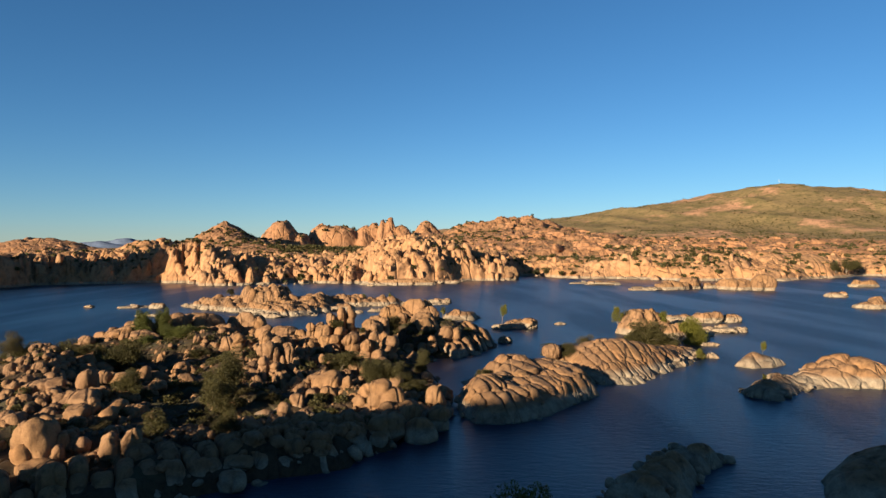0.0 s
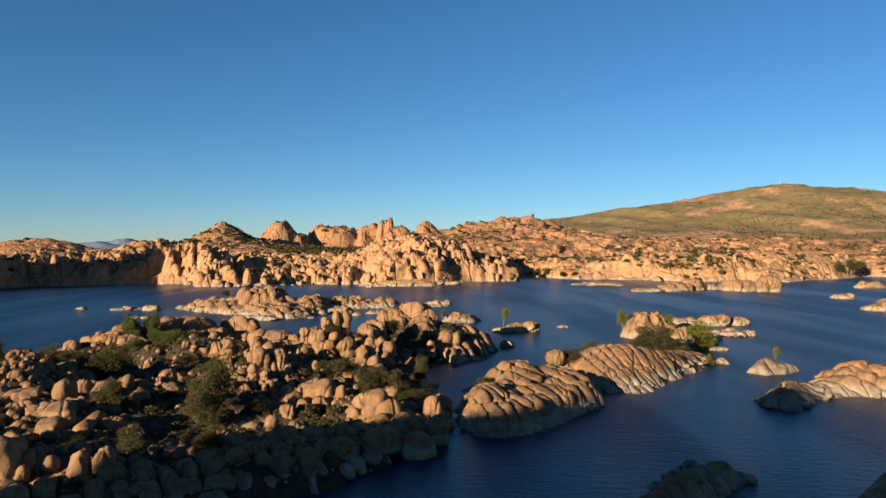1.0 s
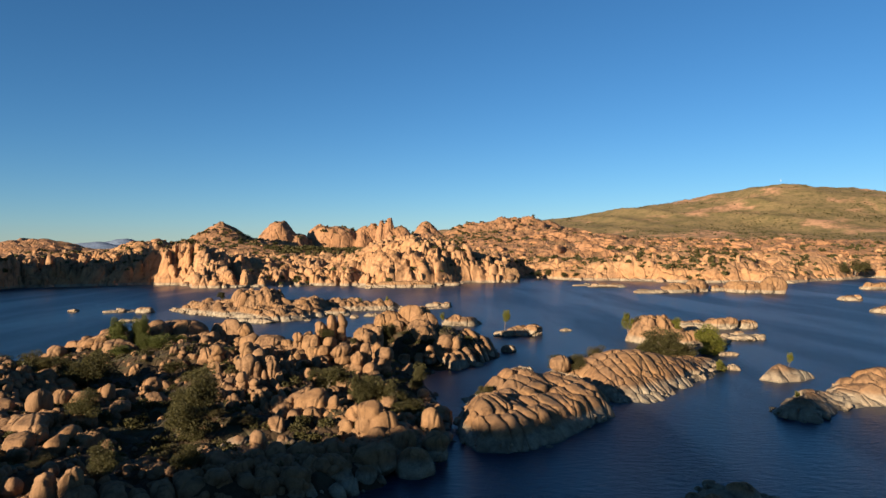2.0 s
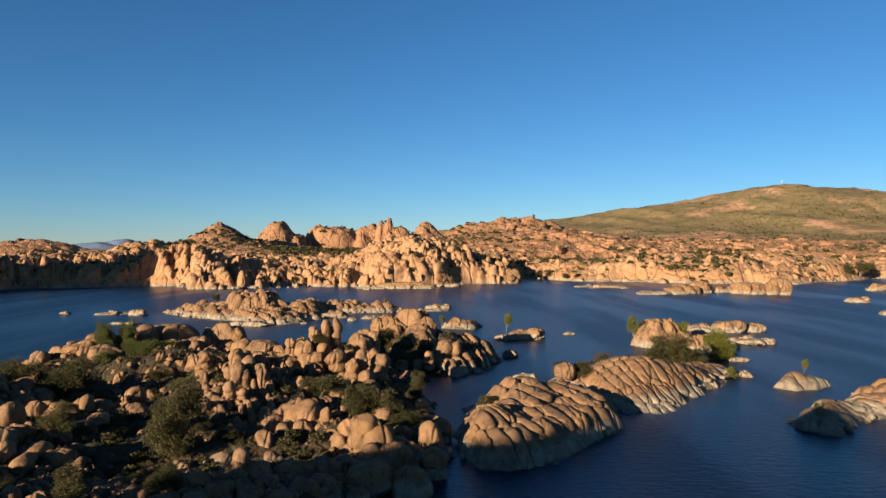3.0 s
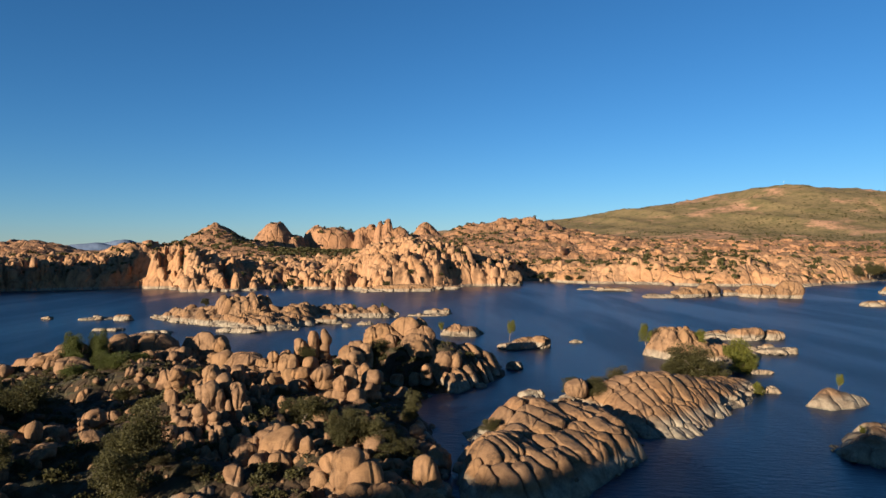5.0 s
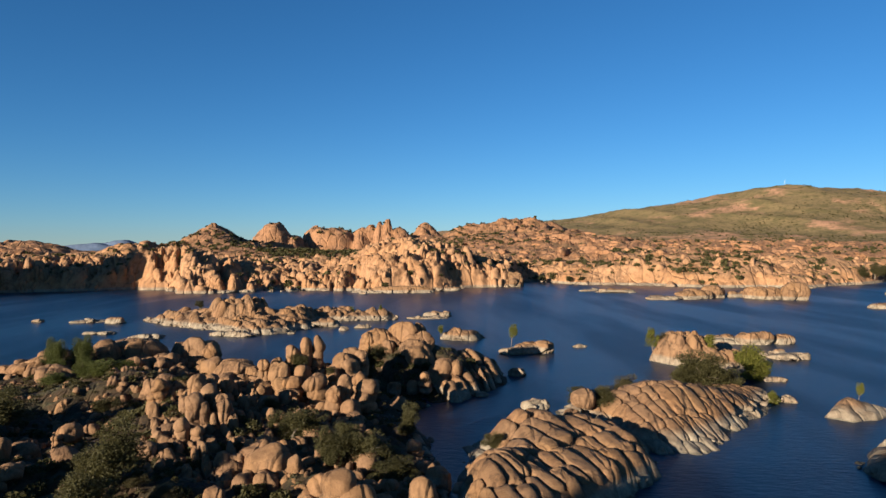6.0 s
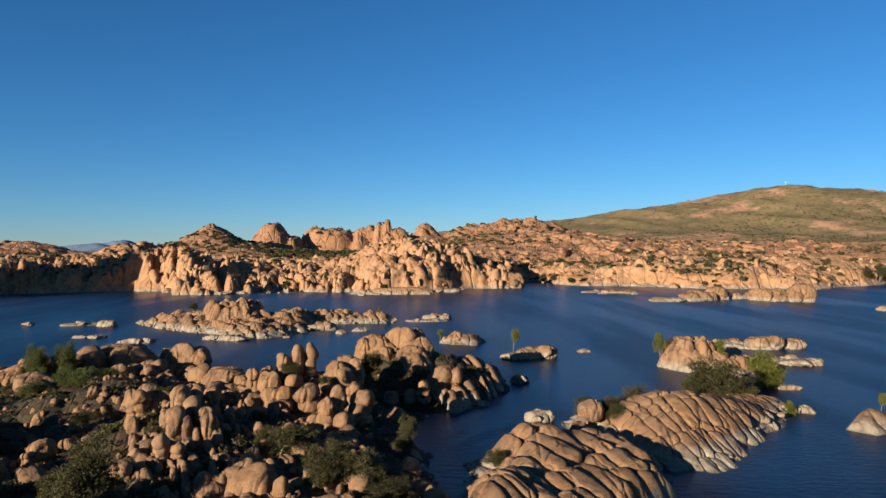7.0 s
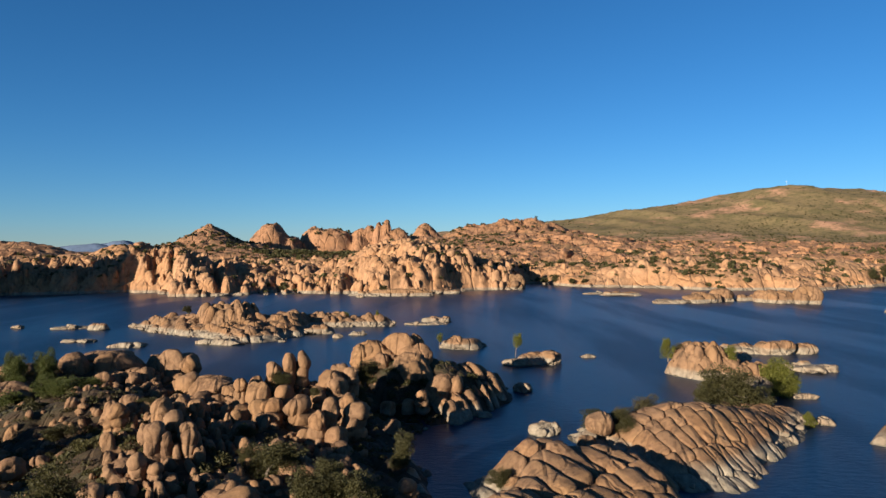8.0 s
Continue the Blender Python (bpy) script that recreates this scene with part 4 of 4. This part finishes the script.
def reef(x, y, rx, ry, h, n, seed, label):
    """A low rock in the lake, made of a few worn blocks."""
    rnd = random.Random(seed)
    base = new("lake_rock", BIG[seed % 10])
    base.matrix_world = pose(x, y, 0.1 * h, 0, 0, rnd.uniform(-20, 20)) @ Matrix.Diagonal((rx, ry, 0.75 * h, 1))
    tagged(base, label, "rock", "rocks in the lake")
    inv = base.matrix_world.inverted()
    for k in range(n):
        a, d = rnd.uniform(0, 6.28), rnd.uniform(0.2, 0.75)
        r = min(rx, ry) * rnd.uniform(0.35, 0.6)
        ob = new("boulder", rnd.choice(SMALL))
        ob.parent = base
        ob.matrix_parent_inverse = inv
        ob.matrix_basis = pose(x + d * rx * math.cos(a), y + d * ry * math.sin(a), h * rnd.uniform(0.1, 0.45), 0, 0, rnd.uniform(0, 180)) @ Matrix.Diagonal((r * 1.3, r, min(r, h * 0.6), 1))


PALE = "pale bleached granite rock awash in the lake"
for k, (x, y, rx, ry, h, n) in enumerate(((-163, 325, 3, 2, 1.6, 1), (-141, 323, 8, 3, 1.6, 4), (-128, 319, 4.5, 3, 3.0, 3), (-121, 284, 3.4, 2, 1.1, 1), (-115, 284, 3.2, 2, 1.2, 1),
                                          (-96, 272, 6, 3, 2.2, 3), (-49, 281, 1.4, 1.2, 0.8, 1), (-68, 277, 9, 3, 2.0, 5), (-32, 291, 2, 1.6, 1.6, 1), (-25, 298, 4, 2, 1.5, 2),
                                          (-42, 304, 8, 4, 3.4, 5), (-2, 330, 9, 3, 1.4, 5), (3, 338, 7, 3, 2.4, 4))):
    reef(x, y, rx, ry, h, n, k + 1, PALE)
for k, (x, y, rx, ry, h, n) in enumerate(((10, 265, 7, 5, 4.2, 5), (16, 268, 2.5, 2, 1.4, 1), (30, 237, 6, 4, 3.2, 5), (33, 236, 3, 3, 4.2, 2), (24, 234, 4, 2.5, 2.0, 3), (45.5, 246, 2.2, 1.7, 1.3, 1),
                                          (20, 168.5, 2.8, 2.2, 2.0, 3), (21, 202, 2.2, 2.2, 2.2, 1), (10.7, 180, 1.6, 1.2, 1.0, 1), (6.5, 178, 2.4, 2.2, 2.4, 1), (69.5, 173, 2.6, 1.4, 1.4, 3))):
    reef(x, y, rx, ry, h, n, k + 21, PALE)
for k, (x, y, rx, ry, h, n) in enumerate(((93, 253, 8, 4, 3.4, 5), (101, 250, 6, 4, 4.4, 4), (110, 250, 3.4, 3, 3.6, 3), (97, 222, 6, 3, 1.8, 4), (92, 225, 5, 2.5, 2.2, 3),
                                          (84, 214, 4, 3, 2.2, 3), (78, 193, 3, 1.6, 1.2, 1), (86, 240, 3, 2, 2.4, 2))):
    reef(x, y, rx, ry, h, n, k + 32, PALE)
for k, (x, y, rx, ry, h, n) in enumerate(((122, 485, 14, 7, 3.0, 5), (108, 500, 8, 4, 2.0, 3), (134, 425, 12, 6, 2.2, 7), (150, 428, 11, 7, 5.6, 8), (166, 436, 7, 6, 8.5, 7), (182, 440, 8, 5, 4.0, 5),
                                          (191, 425, 10, 8, 8.0, 9), (204, 418, 8, 8, 12, 9), (216, 362, 6, 4, 3.0, 3), (268, 517, 6, 4, 2.2, 2), (285, 445, 10, 6, 6.0, 4), (196, 300, 9, 6, 5.0, 4),
                                          (-44, 481, 3, 2, 2.0, 1), (-145, 500, 12, 4, 2.4, 3), (-18, 492, 21, 5, 5.5, 8), (-42, 494, 12, 5, 3.0, 4), (62, 556, 8, 7, 13, 6), (12, 512, 9, 6, 3.0, 4))):
    reef(x, y, rx, ry, h, n, k + 51, "tan granite rock with a bleached waterline off the far shore")


# ---- boulders heaped on the far shore ----
def heap(name, parent, height, box, count, low, high, tall, seed, label, test, material):
    rng = np.random.default_rng(seed)
    x, y = rng.uniform(box[0], box[1], count * 4), rng.uniform(box[2], box[3], count * 4)
    ok = test(x, y, rng.uniform(0, 1, count * 4))
    x, y = x[ok][:count], y[ok][:count]
    r = low + (high - low) * rng.uniform(0, 1, len(x)) ** 2
    protos = []
    for me in CRAGS + STONE:
        co = np.empty(len(me.vertices) * 3, np.float32)
        me.vertices.foreach_get("co", co)
        tri = np.empty(len(me.polygons) * 3, np.int32)
        me.polygons.foreach_get("vertices", tri)
        protos.append((co.reshape(-1, 3), tri.reshape(-1, 3)))
    z = height(x, y)
    vs, fs, at = [], [], 0
    for k in range(len(x)):
        co, tri = protos[k % 8] if r[k] > 6.0 else protos[8 + k % 6]
        a = radians(JOINT) + rng.normal(0, 0.5)
        c, s = math.cos(a), math.sin(a)
        st = tall * rng.uniform(0.6, 1.3)
        p = co * (r[k] * rng.uniform(0.7, 1.2), r[k] * rng.uniform(0.45, 0.8), r[k] * st)
        vs.append(np.stack([p[:, 0] * c - p[:, 1] * s + x[k], p[:, 0] * s + p[:, 1] * c + y[k], p[:, 2] + z[k] - 0.4 * r[k] * st], -1))
        fs.append(tri + at)
        at += len(co)
    verts, tris = np.concatenate(vs).astype(np.float32), np.concatenate(fs).astype(np.int32)
    me = bpy.data.meshes.new(name)
    me.vertices.add(len(verts))
    me.vertices.foreach_set("co", verts.ravel())
    me.loops.add(tris.size)
    me.loops.foreach_set("vertex_index", tris.ravel())
    me.polygons.add(len(tris))
    me.polygons.foreach_set("loop_start", np.arange(0, tris.size, 3, dtype=np.int32))
    me.polygons.foreach_set("use_smooth", np.ones(len(tris), bool))
    me.update(calc_edges=True)
    me.materials.append(material)
    ob = new(name, me)
    ob.parent = parent
    return tagged(ob, label, kind="stuff")


def by_shore(x, y, u):
    ds = y - shore_at(x)
    return (ds > -2) & (u < np.where(x < 90, 1.0, 0.3) * np.exp(-np.clip(ds, 0, None) / np.where(x < 90, 60, 90)) + 0.05)


heap("boulders", far_shore, mainland, (-340, 460, 480, 740), 1000, 1.3, 6.0, 1.35, 1, "heaped granite blocks and pillars along the shore", by_shore, CLIFF)
heap("boulders", far_upland, upland, (-420, 420, 660, 1200), 700, 2.5, 10.0, 0.6, 2, "granite boulders on the knobs", lambda x, y, u: u < np.where(x > 60, 0.8, 0.35), KNOBS)
heap("boulders", far_upland, upland, (60, 580, 650, 1020), 260, 3.5, 16.0, 0.4, 3, "granite boulders below the hill", lambda x, y, u: u < 0.9, KNOBS)


# ---- scrub on the far land ----
def far_scrub(name, parent, height, x0, x1, y0, y1, count, low, high, seed, label, test, per=20, material=None, leaf=0.5):
    rng = np.random.default_rng(seed)
    x, y = rng.uniform(x0, x1, count * 3), rng.uniform(y0, y1, count * 3)
    ok = test(x, y, rng.uniform(0, 1, count * 3))
    x, y = x[ok][:count], y[ok][:count]
    r = low + (high - low) * rng.uniform(0, 1, len(x)) ** 1.8
    n = len(x)
    v = rng.normal(0, 1, (n, per, 3))
    v /= np.linalg.norm(v, axis=2)[..., None]
    v *= rng.uniform(0.3, 1.0, (n, per, 1)) ** 0.5
    v[..., 2] = np.abs(v[..., 2]) * 0.8
    p = np.stack([x, y, height(x, y)], -1)[:, None] + v * r[:, None, None]
    a = rng.normal(0, 1, (n, per, 3))
    a *= (leaf * r[:, None, None]) / np.linalg.norm(a, axis=2)[..., None]
    b = np.cross(a, rng.normal(0, 1, (n, per, 3)))
    b *= (0.76 * leaf * r[:, None, None]) / np.linalg.norm(b, axis=2)[..., None]
    verts = np.stack([p - a, p + b, p + a, p - b], 2).reshape(-1, 3)
    me = bpy.data.meshes.new(name)
    me.vertices.add(len(verts))
    me.vertices.foreach_set("co", verts.astype(np.float32).ravel())
    me.loops.add(len(verts))
    me.loops.foreach_set("vertex_index", np.arange(len(verts), dtype=np.int32))
    me.polygons.add(len(verts) // 4)
    me.polygons.foreach_set("loop_start", np.arange(0, len(verts), 4, dtype=np.int32))
    me.update(calc_edges=True)
    me.materials.append(material or SHRUB)
    ob = new(name, me)
    ob.parent = parent
    return tagged(ob, label, kind="stuff")


far_scrub("scrub", far_shore, mainland, -340, 500, 490, 755, 2500, 0.9, 3.0, 21, "dark green scrub between the far rocks",
          lambda x, y, u: (y - shore_at(x) > 5) & (u < np.where(x > 80, 0.9, 0.3) * (0.2 + 1.2 * (vnoise(x / 30, y / 30, 95) > 0.5))))
far_scrub("scrub", far_upland, upland, -420, 560, 665, 1240, 2600, 1.2, 3.6, 22, "dark green scrub between the knobs",
          lambda x, y, u: u < (0.2 + 0.9 * (vnoise(x / 50, y / 50, 96) > 0.5)) * np.where(x > 60, 0.5, 1))


far_scrub("scrub", far_upland, upland, -310, 20, 680, 870, 1500, 1.3, 3.2, 27, "dark green scrub below the knobs",
          lambda x, y, u: ((x > -175) & (y < 770) & (u < 0.8)) | ((x < -205) & (y > 770) & (np.hypot(x + 253, y - 826) > 30) & (u < 0.22)))
far_scrub("scrub", hill, green_hill, 150, 2300, 1250, 2500, 6500, 1.2, 2.9, 25, "dark green shrubs scattered over the hillside",
          lambda x, y, u: u < 0.15 + 0.85 * (fbm(x / 160, y / 160, 97) > 0.05), 12)
far_scrub("grass_tufts", left, left_island, -115, 10, 85, 215, 1800, 0.25, 0.95, 23, "dry grass tufts and low brush in the hollows",
          lambda x, y, u: (inside(x, y, LEFT) > 4) & (u < 1.1 - thick(x, y)), 40, DRYSHRUB, 0.22)
far_scrub("brush", left, left_island, -115, 10, 85, 215, 700, 0.5, 1.5, 24, "low olive brush in the hollows",
          lambda x, y, u: (inside(x, y, LEFT) > 5) & (u < 1.0 - thick(x, y)), 170, None, 0.15)


# ---- plants ----
def leaves(bm_verts, bm_faces, centre, radius, count, size, rng):
    """A loose clump of small bent leaves round a centre."""
    n = rng.normal(0, 1, (count, 3))
    n /= np.linalg.norm(n, axis=1)[:, None]
    p = np.array(centre) + n * np.array(radius) * rng.uniform(0.35, 1.0, (count, 1)) ** 0.6
    a = rng.normal(0, 1, (count, 3))
    a /= np.linalg.norm(a, axis=1)[:, None]
    b = np.cross(a, rng.normal(0, 1, (count, 3)))
    b /= np.linalg.norm(b, axis=1)[:, None]
    s = size * rng.uniform(0.6, 1.4, (count, 1))
    at = len(bm_verts) * 3
    bm_verts.extend(np.stack([p - a * s, p + b * s * 0.9, p + a * s], 1))
    bm_faces.extend([(at + 3 * k, at + 3 * k + 1, at + 3 * k + 2) for k in range(count)])


def foliage_mesh(name, clumps, per, size, material, seed, spread):
    rng = np.random.default_rng(seed)
    vs, fs = [], []
    for c in clumps:
        leaves(vs, fs, c[:3], (c[3], c[3], c[3] * spread), per, size, rng)
    me = bpy.data.meshes.new(name)
    me.from_pydata(np.concatenate(vs).reshape(-1, 3).tolist(), [], fs)
    me.materials.append(material)
    return me


def limb(bm, a, b, ra, rb, sides=6):
    a, b = Vector(a), Vector(b)
    q = (b - a).to_track_quat("Z", "Y")
    loops = []
    for p, r in ((a, ra), (b, rb)):
        loops.append([bm.verts.new(p + q @ Vector((r * math.cos(6.2832 * k / sides), r * math.sin(6.2832 * k / sides), 0))) for k in range(sides)])
    for k in range(sides):
        bm.faces.new((loops[0][k], loops[0][(k + 1) % sides], loops[1][(k + 1) % sides], loops[1][k]))


def plant(name, material, seed, clumps=26, per=46, size=0.16, low=0.05, trunk=0.05, top=1.0, lobes=3):
    """A plant about 1 m high and 1 m wide, to be scaled: stems and a crown of leaf clumps."""
    rnd = random.Random(seed)
    root = new(name)
    lobe = [(rnd.uniform(-0.25, 0.25), rnd.uniform(-0.25, 0.25), rnd.uniform(low + 0.25, top - 0.22), rnd.uniform(0.2, 0.32)) for _ in range(lobes)]
    spots = []
    for k in range(clumps):
        cx, cy, cz, cr = lobe[k % lobes]
        v = Vector((rnd.gauss(0, 1), rnd.gauss(0, 1), rnd.gauss(0, 1))).normalized() * cr * rnd.uniform(0.4, 1.05)
        spots.append((cx + v.x, cy + v.y, max(low, min(top, cz + v.z * 1.1)), rnd.uniform(0.11, 0.19)))
    crown_ob = new("crown", foliage_mesh("crown", spots, per, size * 0.28, material, seed, 0.8))
    crown_ob.parent = root
    bm = bmesh.new()
    for cx, cy, cz, cr in lobe:
        knee = (cx * 0.3, cy * 0.3, cz * 0.45)
        limb(bm, (0, 0, -0.1), knee, trunk, trunk * 0.7)
        limb(bm, knee, (cx, cy, cz), trunk * 0.7, trunk * 0.25)
        for _ in range(4):
            v = Vector((rnd.gauss(0, 1), rnd.gauss(0, 1), rnd.gauss(0.3, 1))).normalized() * cr
            limb(bm, (cx * 0.8, cy * 0.8, cz * 0.85), (cx + v.x, cy + v.y, cz + v.z), trunk * 0.35, trunk * 0.1, 5)
    part("trunk", bm, BARK, root)
    return root


PROTO = {
    "shrub": [plant("shrub", SHRUB, 300 + k, 60, 210, 0.062, 0.05, 0.02, 0.95, 4) for k in range(3)],
    "dry_shrub": [plant("dry_shrub", DRYSHRUB, 320 + k, 46, 170, 0.054, 0.05, 0.015, 0.95, 4) for k in range(2)],
    "cottonwood_tree": [plant("cottonwood_tree", GREEN, 340, 110, 300, 0.05, 0.12, 0.022, 1.0, 6)],
    "green_shrub": [plant("green_shrub", GREEN, 350 + k, 50, 210, 0.062, 0.05, 0.02, 0.95, 4) for k in range(2)],
    "willow_tree": [plant("willow_tree", WILLOW, 360, 70, 165, 0.066, 0.1, 0.02, 1.0, 5)],
    "sapling": [plant("sapling", WILLOW, 370, 22, 90, 0.11, 0.45, 0.018, 1.0, 3)],
}
first = {}
plant_dice = random.Random(11)
TEXT = {
    "shrub": ("dark olive evergreen shrub growing between boulders", "shrub", "shrubs among the rocks"),
    "dry_shrub": ("grey-brown leafless shrub on a rock island", "shrub", "shrubs among the rocks"),
    "cottonwood_tree": ("bushy green tree with several trunks on the island's back shore", "tree", ""),
    "green_shrub": ("bright green leafy shrub beside the tall tree", "shrub", "green shrubs by the tree"),
    "willow_tree": ("yellow-green willow growing at the water's edge", "tree", "willows on the islets"),
    "sapling": ("slender young tree with a small yellow-green crown", "tree", "saplings on the islets"),
}


def grow(kind, x, y, z, wide, high):
    k = plant_dice.randrange(len(PROTO[kind]))
    proto = PROTO[kind][k]
    m = pose(x, y, z, 0, 0, plant_dice.uniform(0, 360)) @ Matrix.Diagonal((wide, wide, high, 1))
    if (kind, k) in first:
        ob = copy_thing(proto, m @ Matrix.Diagonal((*(1 / s for s in proto.scale), 1)))
    else:
        first[kind, k] = ob = proto
        ob.matrix_basis = m
    label, category, group = TEXT[kind]
    tagged(ob, label, category, group)


for spot in ((-77.0, 185.0, 2.0, 6.2, 10.6), (-73.2, 185.6, 2.0, 5.8, 10.9)):
    grow("cottonwood_tree", *spot)
for spot in ((-65.2, 176.0, 4.0, 6.7, 4.6), (-62.4, 176.0, 4.8, 7.9, 4.2), (-59.6, 176.0, 5.2, 5.9, 3.5), (-68.0, 176.0, 4.6, 5.1, 4.2), (-73.0,
        176.0, 2.6, 6.7, 3.9),):
    grow("green_shrub", *spot)
for spot in ((-92.0, 156.0, 1.2, 9.0, 5.3), (-87.7, 156.0, 2.1, 9.0, 5.6), (-83.4, 156.0, 2.6, 9.0, 5.3), (-79.1, 156.0, 3.6, 7.2, 4.0), (-93.9,
        156.0, 1.8, 6.5, 6.2), (-85.9, 156.0, 0.2, 9.0, 4.0), (-64.1, 143.6, 3.1, 10.9, 6.8), (-68.7, 147.2, 3.9, 6.8, 4.4), (-50.3, 116.4, 3.6, 5.8, 5.0),
        (-37.3, 92.2, 3.6, 5.1, 3.7), (-35.3, 114.1, 1.1, 8.0, 6.9), (-36.3, 121.1, 3.1, 8.3, 7.9), (-38.4, 119.4, 2.5, 6.0, 5.2), (-28.6, 96.0, 3.1, 4.5,
        3.3), (-51.7, 151.6, 4.1, 5.2, 3.0), (-18.9, 136.9, 3.4, 9.5, 4.9), (-21.3, 138.7, 3.4, 5.4, 3.6), (-8.1, 129.0, 2.4, 6.5, 5.9),):
    grow("shrub", *spot)
for spot in ((-10.3, 133.7, 2.7, 5.5, 5.3), (-11.6, 128.3, 2.8, 5.3, 5.6), (-2.7, 144.9, 1.7, 4.4, 6.4), (-3.4, 126.9, 1.5, 7.3, 3.0), (-5.2, 133.4,
        1.6, 5.5, 2.9), (-25.2, 151.5, 4.0, 3.5, 2.4), (-44.6, 165.0, 5.5, 4.2, 2.3), (-11.3, 182.0, 5.8, 6.9, 5.4), (-23.2, 168.0, 8.4, 4.8, 2.7), (-11.7,
        176.0, 3.9, 6.0, 3.9), (-17.2, 160.0, 8.3, 2.6, 1.6), (9.9, 139.0, 1.3, 3.6, 3.1), (11.2, 132.0, 1.3, 3.3, 2.3), (21.7, 146.0, 3.1, 3.0, 1.8), (28.4,
        162.0, 2.2, 6.7, 3.5), (30.2, 160.0, 2.3, 6.6, 3.4), (54.0, 180.0, 1.2, 12.5, 7.5), (58.2, 181.0, 0.6, 11.0, 7.9),):
    grow("shrub", *spot)
for spot in ((49.9, 178.0, 1.0, 7.7, 5.3), (61.0, 180.0, 0.8, 7.8, 5.9), (54.1, 174.0, -0.1, 8.9, 4.4), (49.1, 172.0, 0.7, 5.9, 3.8), (-96.3, 326.0,
        5.3, 4.0, 4.0), (-75.4, 318.0, 2.9, 6.4, 2.8),):
    grow("shrub", *spot)
for spot in ((-28.4, 118.8, 2.1, 4.9, 2.2), (-33.1, 120.6, 2.7, 3.7, 2.0), (-32.4, 99.3, 3.0, 3.4, 2.0), (-51.2, 98.9, 2.9, 4.0, 1.8), (-44.5, 93.3,
        4.4, 3.2, 1.4), (36.1, 166.0, 1.7, 7.5, 6.0), (32.5, 165.0, 1.7, 4.9, 4.1), (64.8, 222.0, 2.9, 6.7, 4.5), (-92.9, 152.0, 3.7, 6.4, 6.5),):
    grow("dry_shrub", *spot)
for spot in ((73.9, 196.0, -2.6, 7.6, 10.2), (76.4, 196.0, -1.8, 5.2, 6.1), (59.8, 222.0, 2.9, 3.6, 5.6), (71.9, 214.0, 3.7, 3.1, 4.1), (66.4, 171.0,
        -0.9, 2.3, 3.5),):
    grow("willow_tree", *spot)
for spot in ((23.5, 236.0, 1.8, 3.9, 6.0), (79.0, 165.0, 1.5, 2.1, 3.5), (3.4, 262.0, 0.3, 2.6, 4.4), (-33.3, 330.0, 0.8, 2.6, 4.3), (-20.6, 328.0,
        1.0, 2.3, 4.8), (65.9, 137.0, 0.5, 1.3, 2.2),):
    grow("sapling", *spot)
grow("cottonwood_tree", 5, 50, 3.4, 6.5, 9.6)
for spot in ((340, 566, 3, 14, 10), (352, 572, 4, 16, 12), (364, 580, 4, 14, 11), (330, 564, 3, 9, 6), (94, 604, 1, 10, 6), (103, 602, 2, 11, 7),
             (112, 582, 2, 8, 5), (120, 580, 3, 8, 4), (52, 556, 4, 8, 7), (58, 560, 4, 7, 8), (-30, 492, 3, 6, 5)):
    grow("shrub", *spot)


def radio_mast(x, y, z, high):
    """A slim mast on the hill's top with a cross arm and a small dish."""
    root = new("radio_mast")
    root.location = (x, y, z)
    bm = bmesh.new()
    limb(bm, (0, 0, -4), (0, 0, high), 0.45, 0.22)
    part("pole", bm, MAST, root)
    bm = bmesh.new()
    limb(bm, (-2.2, 0, high * 0.8), (2.2, 0, high * 0.8), 0.3, 0.3)
    part("cross_arm", bm, MAST, root)
    bm = bmesh.new()
    limb(bm, (0, -1.1, high * 0.62), (0, -0.5, high * 0.62), 1.3, 0.5, 10)
    part("dish", bm, MAST, root)
    tagged(root, "slim pale metal radio mast on the hilltop", "mast")


radio_mast(1160, 2240, 224, 22)
